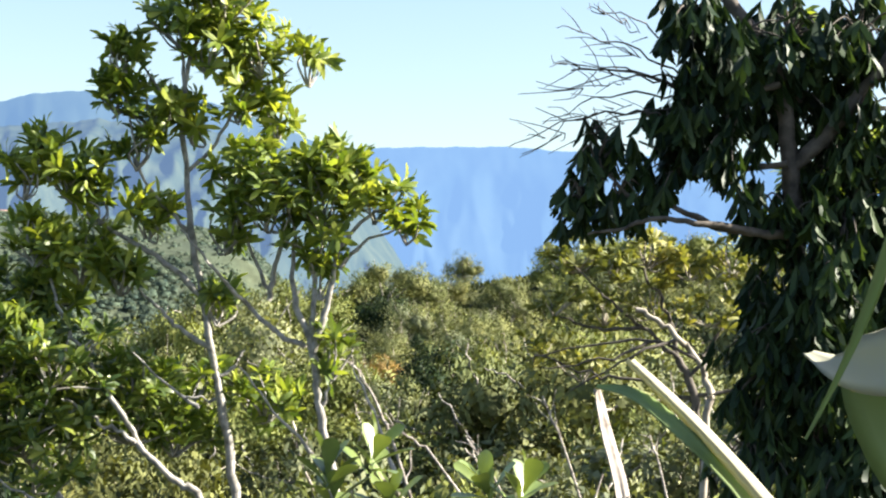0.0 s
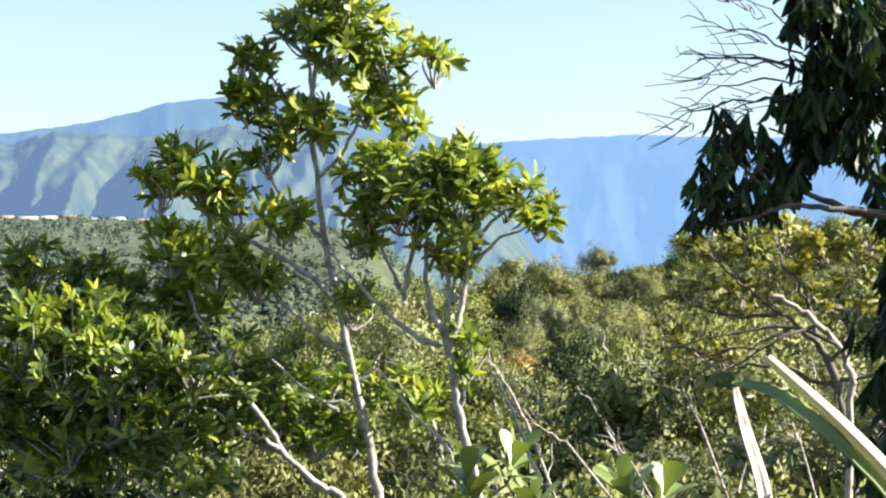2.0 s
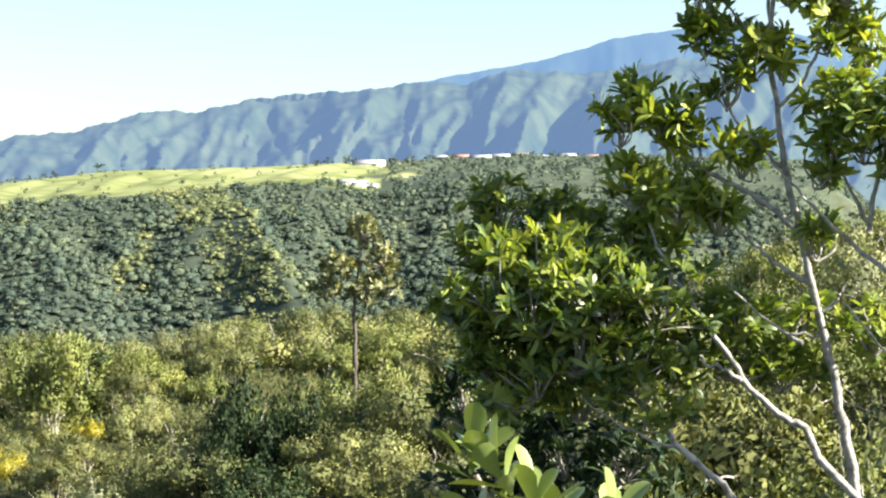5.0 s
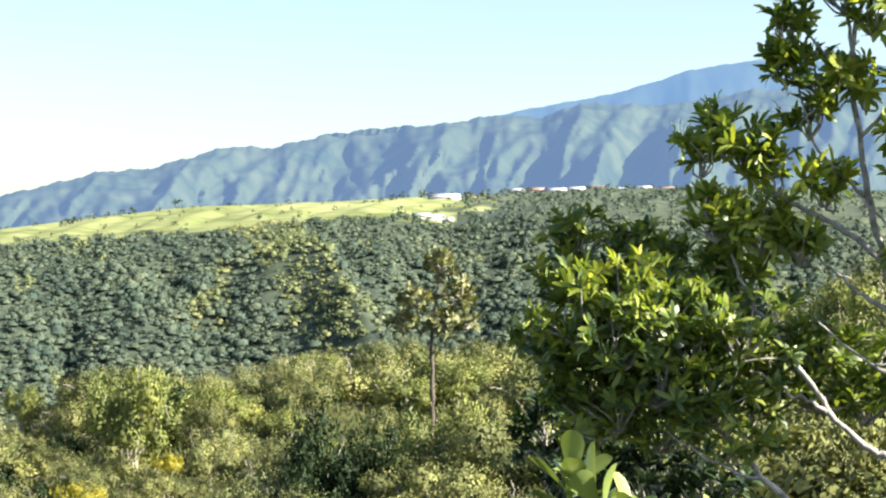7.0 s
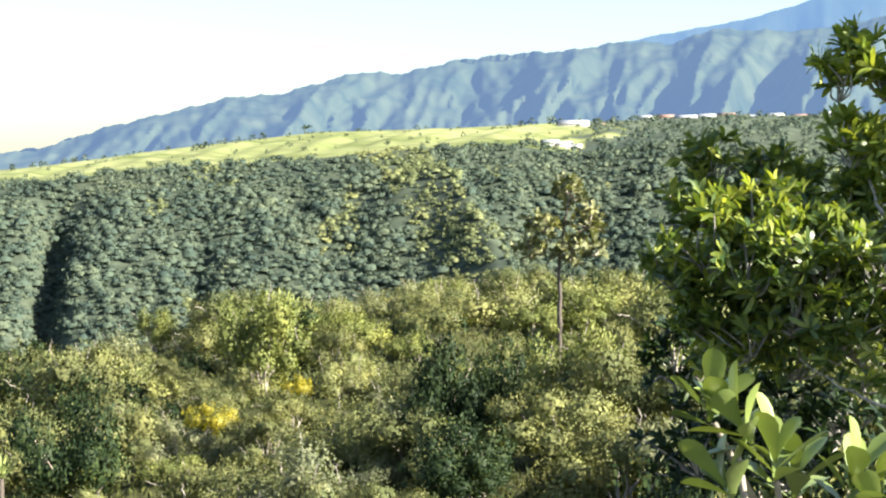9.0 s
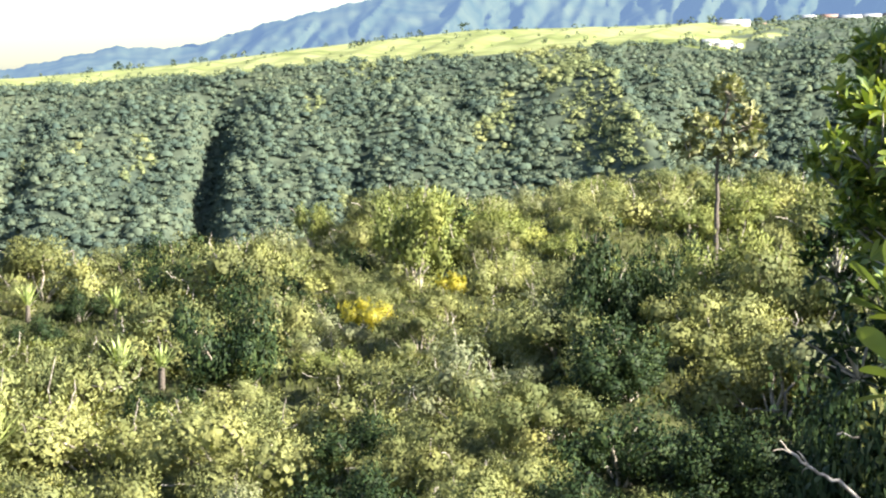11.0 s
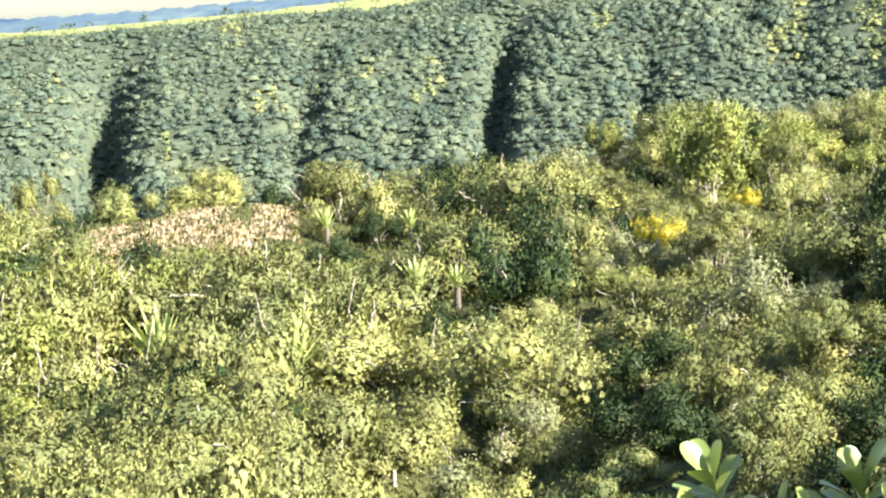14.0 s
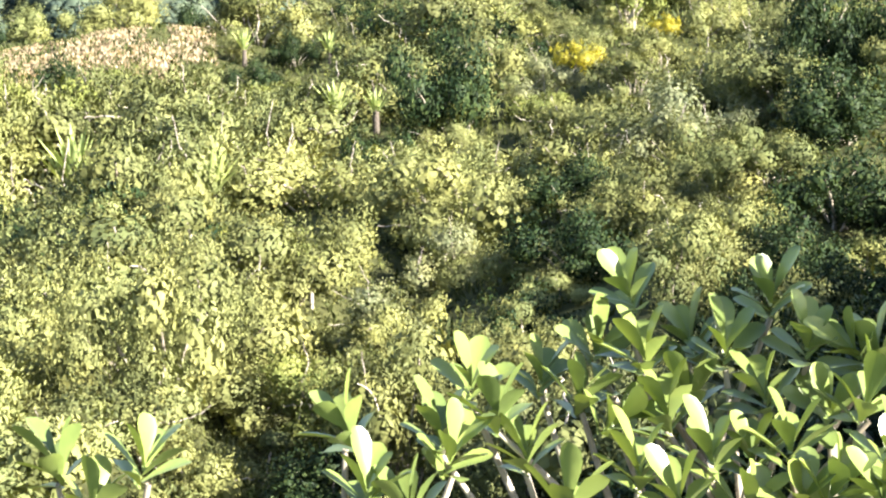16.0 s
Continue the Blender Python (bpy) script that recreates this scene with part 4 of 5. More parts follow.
    spots = [(sight(6.76, 9.35, 7.70), 75 * s, 45 * s, 14), (sight(8.10, 8.59, 7.70), 55 * s, 45 * s, 11), (sight(7.26, 7.73, 7.70), 70 * s, 45 * s, 11), (sight(5.45, 7.79, 7.70), 55 * s, 45 * s, 10),
             (sight(3.99, 7.56, 7.71), 28 * s, 25 * s, 4), (sight(9.78, 7.55, 7.70), 32 * s, 26 * s, 6), (sight(10.01, 6.38, 7.70), 30 * s, 50 * s, 8), (sight(8.84, 5.79, 7.70), 60 * s, 42 * s, 11),
             (sight(7.57, 5.56, 7.70), 50 * s, 40 * s, 7), (sight(6.14, 6.33, 7.70), 60 * s, 40 * s, 10), (sight(4.86, 5.82, 7.71), 28 * s, 45 * s, 6), (sight(9.34, 4.61, 7.70), 50 * s, 32 * s, 7),
             (sight(12.44, 4.59, 7.69), 26 * s, 24 * s, 4), (sight(12.68, 3.51, 7.69), 42 * s, 26 * s, 7), (sight(11.18, 3.65, 7.70), 62 * s, 45 * s, 13), (sight(10.37, 2.87, 7.70), 50 * s, 24 * s, 6),
             (sight(8.84, 2.46, 7.70), 45 * s, 26 * s, 7), (sight(6.08, 3.80, 7.60), 48 * s, 48 * s, 9)]
    right = [(sight(4.81, 4.20, 7.51), 62 * s, 42 * s, 12), (sight(3.36, 4.41, 7.51), 60 * s, 35 * s, 10), (sight(2.26, 4.26, 7.51), 30 * s, 22 * s, 4), (sight(4.96, 2.92, 7.51), 70 * s, 40 * s, 12),
             (sight(3.33, 3.14, 7.51), 70 * s, 42 * s, 13), (sight(1.60, 3.36, 7.51), 55 * s, 35 * s, 9), (sight(0.59, 2.75, 7.51), 35 * s, 32 * s, 6), (sight(3.48, 1.68, 7.51), 55 * s, 40 * s, 8),
             (sight(3.28, 0.78, 7.51), 34 * s, 26 * s, 4), (sight(6.40, 2.16, 7.60), 45 * s, 35 * s, 6), (sight(2.77, -1.75, 7.51), 36 * s, 40 * s, 5)]
    low = [(sight(12.27, 1.47, 7.69), 55 * s, 35 * s, 8), (sight(10.85, 0.97, 7.70), 65 * s, 40 * s, 10), (sight(9.60, 0.64, 7.70), 45 * s, 30 * s, 5), (sight(11.71, -0.13, 7.80), 60 * s, 35 * s, 7), (sight(6.53, -0.20, 7.70), 30 * s, 30 * s, 4)]
    for name, q in (("crown", spots), ("crown", right), ("crown", [(c, a, b, n * 1.6) for c, a, b, n in low])):
        c = balls(g, q)
        part(name, mesh(name, *whorls(g, c, 0.09, 0.024, 11), [M_TREE_LEAF]), ob)
        part("fine_branchwork", mesh("fine_branchwork", *twiglets(g, c, q), [M_BARK], None, True), ob)["kind"] = "stuff"
    return ob


def leaning_bush():
    g = np.random.default_rng(102)
    ob = thing("leaning_bush", (0, 0, 0), "dense dark green bush with leaning pale stems", "bush")
    paths = [([sight(6.34, -7.19, 7.40), sight(7.31, -6.17, 7.40), sight(8.77, -4.82, 7.40), sight(9.64, -3.51, 7.40), sight(10.41, -2.43, 7.50), sight(11.28, -0.99, 7.60), sight(12.07, 0.58, 7.69)], 0.028, 0.008),
             ([sight(8.90, -4.87, 7.40), sight(9.62, -4.45, 7.40), sight(10.48, -3.87, 7.40), sight(11.23, -3.59, 7.40)], 0.014, 0.006),
             ([sight(8.02, -10.09, 7.27), sight(9.24, -8.53, 7.26), sight(10.66, -7.13, 7.26), sight(11.91, -5.79, 7.36), sight(13.16, -4.43, 7.46), sight(14.79, -3.33, 7.56), sight(16.24, -1.86, 7.76)], 0.03, 0.008),
             ([sight(6.95, -3.72, 7.30), sight(7.74, -3.14, 7.30), sight(9.08, -2.04, 7.30)], 0.012, 0.005), ([sight(6.42, -3.40, 7.30), sight(7.41, -3.42, 7.30)], 0.008, 0.006),
             ([sight(10.66, -7.13, 7.26), sight(12.27, -6.60, 7.26), sight(13.89, -5.52, 7.26)], 0.010, 0.004), ([sight(11.91, -5.79, 7.36), sight(12.44, -4.43, 7.36), sight(13.69, -2.61, 7.46)], 0.012, 0.004),
             ([sight(3.30, -5.00, 7.21), sight(4.78, -3.41, 7.21), sight(5.71, -2.35, 7.20)], 0.010, 0.004), ([sight(0.36, -5.84, 7.01), sight(1.42, -3.53, 7.11), sight(2.10, -2.10, 7.21)], 0.011, 0.004)]
    paths[0] = (grounded(paths[0][0]), 0.026, 0.008)
    paths[2] = (grounded(paths[2][0]), 0.026, 0.008)
    for pts, r0, r1 in paths:
        part("limb", mesh("limb", *limbs(g, [(pts, r0 * 0.85, r1 * 0.7)], 0.007, 6), [M_BARK], None, True), ob)
    s = PX
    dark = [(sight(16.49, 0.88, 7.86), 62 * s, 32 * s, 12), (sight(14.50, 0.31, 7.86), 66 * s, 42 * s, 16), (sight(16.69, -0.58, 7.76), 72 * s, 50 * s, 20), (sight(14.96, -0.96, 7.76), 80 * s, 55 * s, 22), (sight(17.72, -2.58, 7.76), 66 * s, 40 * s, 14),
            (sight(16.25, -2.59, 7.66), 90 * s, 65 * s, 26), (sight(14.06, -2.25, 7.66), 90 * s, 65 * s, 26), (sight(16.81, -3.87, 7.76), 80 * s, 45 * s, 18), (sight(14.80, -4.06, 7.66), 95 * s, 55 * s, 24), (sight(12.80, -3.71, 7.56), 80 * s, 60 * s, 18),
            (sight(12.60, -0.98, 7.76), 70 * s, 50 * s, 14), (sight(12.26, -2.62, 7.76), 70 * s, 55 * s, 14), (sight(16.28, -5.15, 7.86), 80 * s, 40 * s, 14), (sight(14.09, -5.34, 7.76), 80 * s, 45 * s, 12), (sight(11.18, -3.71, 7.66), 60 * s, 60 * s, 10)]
    # deep takes the darkest leaf, lit the brightest: shade and sun as leaf colour
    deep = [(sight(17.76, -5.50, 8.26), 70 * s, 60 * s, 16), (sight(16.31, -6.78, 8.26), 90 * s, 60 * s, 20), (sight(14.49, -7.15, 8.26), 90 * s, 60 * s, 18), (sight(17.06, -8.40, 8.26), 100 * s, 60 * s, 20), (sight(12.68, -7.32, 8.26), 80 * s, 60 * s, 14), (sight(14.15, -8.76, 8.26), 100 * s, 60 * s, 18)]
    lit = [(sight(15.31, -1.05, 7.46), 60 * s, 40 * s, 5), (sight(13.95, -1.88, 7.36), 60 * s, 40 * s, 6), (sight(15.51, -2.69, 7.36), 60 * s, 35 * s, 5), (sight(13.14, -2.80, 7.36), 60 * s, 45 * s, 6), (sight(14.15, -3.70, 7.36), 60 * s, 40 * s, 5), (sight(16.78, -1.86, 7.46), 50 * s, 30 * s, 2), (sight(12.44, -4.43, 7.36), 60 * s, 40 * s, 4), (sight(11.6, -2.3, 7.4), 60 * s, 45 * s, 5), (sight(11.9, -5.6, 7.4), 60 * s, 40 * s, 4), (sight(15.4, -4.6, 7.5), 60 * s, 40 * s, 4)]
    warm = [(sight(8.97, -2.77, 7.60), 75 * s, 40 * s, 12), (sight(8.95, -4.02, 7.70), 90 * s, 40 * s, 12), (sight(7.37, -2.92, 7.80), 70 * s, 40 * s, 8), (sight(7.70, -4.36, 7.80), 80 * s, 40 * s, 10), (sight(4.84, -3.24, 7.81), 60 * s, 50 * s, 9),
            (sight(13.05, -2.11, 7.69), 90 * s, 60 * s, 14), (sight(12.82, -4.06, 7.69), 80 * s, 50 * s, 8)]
    for q, m in ((dark, M_BUSH_LEAF), ([(c, a * 1.5, b * 1.4, n) for c, a, b, n in lit], M_TREE_LEAF), ([(c, a * 1.7, b * 1.5, n * 2.4) for c, a, b, n in lit], M_BUSH_LEAF), (deep, M_SHADED_LEAF), ([(c, a, b, n * 1.5) for c, a, b, n in warm], M_TREE_LEAF)):
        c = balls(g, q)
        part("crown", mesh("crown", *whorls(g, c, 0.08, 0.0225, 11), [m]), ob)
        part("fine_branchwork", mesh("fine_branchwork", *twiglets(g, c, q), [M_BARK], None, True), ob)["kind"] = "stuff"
    return ob


def drooping_tree():
    g = np.random.default_rng(103)
    ob = thing("drooping_tree", (0, 0, 0), "large dark tree with drooping narrow leaves and bare twigs", "tree")
    D = 7.0
    paths = [([sight(-13.27, -7.53, 7.24), sight(-12.54, -2.35, 7.24), sight(-11.84, 2.05, 7.24), sight(-11.46, 5.06, 7.24), sight(-10.90, 7.88, 7.24), sight(-9.39, 9.97, 7.24), sight(-8.26, 11.35, 7.23)], 0.055, 0.025),
             ([sight(-11.74, 2.58, 7.14), sight(-10.43, 2.71, 7.04), sight(-9.18, 2.84, 7.04), sight(-7.91, 3.42, 7.03), sight(-6.46, 3.72, 7.03), sight(-5.51, 4.85, 7.03)], 0.022, 0.006),
             ([sight(-10.43, 2.71, 7.04), sight(-8.66, 2.91, 6.93), sight(-7.23, 2.94, 6.93), sight(-6.34, 2.63, 6.93), sight(-5.27, 2.40, 6.93)], 0.016, 0.005),
             ([sight(-11.47, 4.89, 7.14), sight(-9.81, 4.65, 7.14), sight(-8.38, 4.78, 7.13), sight(-6.74, 5.44, 7.13)], 0.016, 0.005),
             ([sight(-11.11, 7.36, 7.14), sight(-9.53, 6.96, 7.14), sight(-8.10, 7.10, 7.13), sight(-6.46, 7.67, 7.13), sight(-4.47, 7.61, 7.13)], 0.016, 0.003),
             ([sight(-11.56, 4.71, 7.24), sight(-12.89, 6.16, 7.24), sight(-14.20, 7.94, 7.24), sight(-15.50, 9.68, 7.24)], 0.035, 0.02), ([sight(-12.50, -1.29, 7.24), sight(-13.48, 0.18, 7.24), sight(-14.96, 1.65, 7.24)], 0.03, 0.015)]
    paths[0] = (grounded(paths[0][0]), 0.055, 0.025)
    part("trunk", mesh("trunk", *limbs(g, paths[:1]), [M_DARKBARK], None, True), ob)
    for p in paths[1:]:
        part("limb", mesh("limb", *limbs(g, [p], sides=6), [M_DARKBARK], None, True), ob)
    s = D / 3145.0
    # bare twigs that fork from the limbs towards open sky
    tw = []
    for root, tip in ((sight(-7.92, 7.09, 7.13), sight(-4.01, 7.86, 7.03)), (sight(-7.90, 7.63, 7.13), sight(-4.42, 8.94, 7.03)), (sight(-7.75, 6.91, 7.13), sight(-3.65, 5.86, 7.03)), (sight(-8.12, 6.56, 7.13), sight(-4.94, 5.55, 7.03)), (sight(-7.69, 8.33, 7.13), sight(-5.30, 9.51, 7.03)), (sight(-7.06, 6.35, 7.13), sight(-2.60, 5.09, 7.03)), (sight(-7.91, 7.45, 7.13), sight(-4.33, 6.97, 7.03))):
        mid = (root + tip) / 2 + g.normal(0, 0.02, 3) + np.array([0, 0, 0.03])
        tw.append(tube([root, mid, tip], 0.005, 0.0016, 4, g, 0.008))
        for k in range(10):
            a = root + (tip - root) * g.uniform(0.3, 0.95)
            e = a + (tip - root) * g.uniform(0.12, 0.3) + g.normal(0, 0.055, 3)
            tw.append(tube([a, (a + e) / 2 + g.normal(0, 0.012, 3), e], 0.0026, 0.0012, 4))
    part("bare_branchwork", mesh("bare_branchwork", *joined(tw), [M_DARKBARK], None, True), ob, "fine leafless twigs")
    masses = [[(sight(-5.43, 4.67, 7.03), 62 * s, 50 * s, 16), (sight(-5.03, 3.57, 7.03), 35 * s, 40 * s, 8), (sight(-6.10, 3.70, 7.03), 35 * s, 45 * s, 8), (sight(-8.05, 4.23, 7.13), 60 * s, 50 * s, 8)],
              [(sight(-8.19, 9.23, 7.13), 60 * s, 50 * s, 18), (sight(-9.65, 8.38, 7.14), 80 * s, 70 * s, 30), (sight(-8.47, 6.75, 7.13), 80 * s, 60 * s, 28), (sight(-7.81, 5.66, 7.13), 50 * s, 40 * s, 11), (sight(-9.59, 5.54, 7.14), 70 * s, 60 * s, 22), (sight(-11.37, 8.95, 7.34), 90 * s, 80 * s, 32), (sight(-11.46, 6.84, 7.34), 90 * s, 70 * s, 32)],
              [(sight(-13.46, 8.98, 7.34), 90 * s, 90 * s, 36), (sight(-13.74, 6.54, 7.34), 90 * s, 80 * s, 32), (sight(-12.94, 4.75, 7.34), 80 * s, 60 * s, 22), (sight(-13.37, 3.00, 7.24), 100 * s, 70 * s, 36), (sight(-11.48, 2.57, 7.14), 70 * s, 60 * s, 19), (sight(-10.57, 3.43, 7.14), 50 * s, 40 * s, 9), (sight(-15.54, 8.30, 7.44), 90 * s, 120 * s, 24), (sight(-15.69, 4.31, 7.44), 90 * s, 120 * s, 24)],
              [(sight(-12.60, 0.84, 7.14), 100 * s, 60 * s, 44), (sight(-11.44, -0.63, 7.14), 80 * s, 60 * s, 34), (sight(-13.18, -0.90, 7.14), 100 * s, 70 * s, 44), (sight(-14.51, 0.23, 7.24), 80 * s, 80 * s, 30), (sight(-11.15, -2.25, 7.14), 70 * s, 60 * s, 26), (sight(-12.92, -2.85, 7.14), 100 * s, 70 * s, 44), (sight(-13.68, -4.73, 7.14), 110 * s, 60 * s, 44), (sight(-15.32, -3.23, 7.24), 90 * s, 120 * s, 40), (sight(-10.71, -4.22, 7.14), 70 * s, 60 * s, 22), (sight(-10.49, 0.75, 7.34), 50 * s, 50 * s, 12)],
              [(sight(-14.58, 2.52, 7.34), 80 * s, 70 * s, 34), (sight(-14.33, 4.27, 7.44), 70 * s, 60 * s, 24), (sight(-15.15, 0.96, 7.34), 70 * s, 80 * s, 30), (sight(-15.91, -1.28, 7.34), 80 * s, 90 * s, 30)]]
    for q in masses:
        c = balls(g, q)
        c = c[: int(len(c) * 0.33)]
        c = np.repeat(c, 3, 0) + g.normal(0, 0.035, (len(c) * 3, 3))
        part("crown", mesh("crown", *whorls(g, c, 0.12, 0.026, 7, open_=0.7, droop=1.7, curl=0.15), [M_SHADED_LEAF]), ob)
        heads = np.array([x[0] for x in q])
        spray = []
        for p in c[::3]:
            h = heads[np.argmin(np.linalg.norm(heads - p, axis=1))]
            spray.append(tube([h + (p - h) * 0.08, (h + p) / 2 + np.array([0, 0, 0.05]), p], 0.006, 0.0025, 4))
        part("fine_branchwork", mesh("fine_branchwork", *joined(spray), [M_DARKBARK], None, True), ob)["kind"] = "stuff"
    # a brighter leaf colour stands in for sunlight falling into the crown
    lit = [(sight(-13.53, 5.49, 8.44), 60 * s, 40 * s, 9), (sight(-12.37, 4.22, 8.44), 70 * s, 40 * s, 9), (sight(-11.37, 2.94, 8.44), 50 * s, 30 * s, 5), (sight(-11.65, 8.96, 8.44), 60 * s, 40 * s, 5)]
    part("crown", mesh("crown", *whorls(g, balls(g, lit), 0.11, 0.03, 10, droop=0.6), [M_TREE_LEAF]), ob, "yellow green leaves deep in the crown, coloured as if sunlit")
    return ob


def scrub_tree():
    g = np.random.default_rng(109)
    ob = thing("scrub_tree", (0, 0, 0), "low spreading tree with dark crooked limbs and olive leaves", "tree")
    R = 13.5
    trunk = grounded([sight(-8.9, -4.6, R), sight(-8.6, -2.8, R), sight(-8.0, -1.4, R)])
    part("trunk", mesh("trunk", *limbs(g, [(trunk, 0.045, 0.028)], 0.01), [M_DARKBARK], None, True), ob)
    for line in ([(-8.0, -1.4), (-6.8, -0.4), (-5.6, 0.5), (-4.6, 1.4)], [(-8.0, -1.4), (-7.6, 0.0), (-7.0, 1.0), (-6.7, 1.9)], [(-8.3, -2.1), (-9.2, -0.6), (-9.9, 0.8), (-10.2, 1.8)], [(-8.6, -2.8), (-7.0, -2.2), (-5.2, -2.0), (-3.4, -1.5)], [(-6.8, -0.4), (-5.4, -0.6), (-4.0, -0.2)], [(-8.6, -2.6), (-10.0, -2.2), (-11.4, -1.2)]):
        part("limb", mesh("limb", *limbs(g, [([sight(a, b, R) for a, b in line], 0.02, 0.006)], 0.012, 6), [M_DARKBARK], None, True), ob)
    s = R / 3145.0
    spots = [(sight(a, b, R + g.uniform(-0.5, 0.6)), w * s, h * s, n) for a, b, w, h, n in ((-4.6, 1.7, 50, 28, 9), (-5.8, 1.5, 50, 30, 9), (-6.9, 1.9, 55, 30, 10), (-8.3, 1.6, 55, 30, 9), (-9.6, 1.8, 55, 34, 9), (-10.6, 1.2, 50, 34, 8), (-4.0, 0.3, 45, 30, 6), (-5.6, 0.0, 55, 34, 8), (-7.2, 0.4, 55, 34, 8), (-9.0, 0.2, 55, 34, 8), (-3.4, -1.3, 45, 28, 5), (-5.0, -1.8, 50, 26, 6), (-10.8, -0.8, 55, 40, 8))]
    c = balls(g, spots)
    part("crown", mesh("crown", *whorls(g, c, 0.10, 0.034, 11), [M_SCRUB_TREE]), ob)
    part("fine_branchwork", mesh("fine_branchwork", *twiglets(g, c, spots, 0.005), [M_TWIG], None, True), ob)["kind"] = "stuff"
    return ob


scrub_tree()
slender_tree()
leaning_bush()
drooping_tree()


# ---- dead wood and the blade plant beside the lookout ----
def dead_branch():
    g = np.random.default_rng(104)
    ob = thing("dead_branch", (0, 0, 0), "broken weathered dead branch standing in the scrub", "dead branch")
    root = sight(-9.05, -7.13, 10.54)
    part("limb", mesh("limb", *limbs(g, [([*grounded([root, sight(-9.11, -4.31, 10.54)])[:1], sight(-9.11, -4.31, 10.54), sight(-9.07, -2.53, 10.54), sight(-8.72, -1.38, 10.53), sight(-7.79, -0.53, 10.53), sight(-6.69, 0.08, 10.53)], 0.024, 0.016)], 0.012, 8), [M_TWIG], None, True), ob)
    for q in ([sight(-8.72, -1.47, 10.53), sight(-7.18, -0.83, 10.53), sight(-5.39, -1.10, 10.53), sight(-3.25, -1.75, 10.53)], [sight(-8.07, -0.79, 10.53), sight(-6.67, -1.40, 10.43), sight(-4.74, -2.58, 10.43)], [sight(-7.18, -0.92, 10.53), sight(-5.60, -1.63, 10.43), sight(-3.80, -1.90, 10.43)]):
        part("twig", mesh("twig", *limbs(g, [(q, 0.012, 0.004)], 0.01, 5), [M_DARKBARK], None, True), ob)
    return ob


dead_branch()


def blade(points, widths, normal, fold, thick=0.004):
    """A long channelled leaf along the points."""
    p = np.array(points, float)
    n = 14
    s = np.linspace(0, len(p) - 1, n)
    i = np.clip(s.astype(int), 0, len(p) - 2)
    u = (s - i)[:, None]
    q = lambda k: p[np.clip(i + k, 0, len(p) - 1)]
    c = 0.5 * (2 * q(0) + (q(1) - q(-1)) * u + (2 * q(-1) - 5 * q(0) + 4 * q(1) - q(2)) * u ** 2 + (3 * q(0) - q(-1) - 3 * q(1) + q(2)) * u ** 3)
    w = np.interp(s, np.arange(len(widths)), widths)[:, None]
    d = unit(np.gradient(c, axis=0))
    side = unit(np.cross(d, np.array(normal, float)))
    nn = np.cross(side, d)
    rows = [c + side * w * a + nn * (fold * w * (a * a) * 2 + b) for a, b in ((-0.5, 0), (-0.25, 0), (0, 0), (0.25, 0), (0.5, 0), (0.25, -thick), (0, -thick * 1.6), (-0.25, -thick))]
    v = np.stack(rows, 1)
    f = [(a * 8 + b, a * 8 + (b + 1) % 8, a * 8 + 8 + (b + 1) % 8, a * 8 + 8 + b) for a in range(n - 1) for b in range(8)]
    return v.reshape(-1, 3), np.array(f)


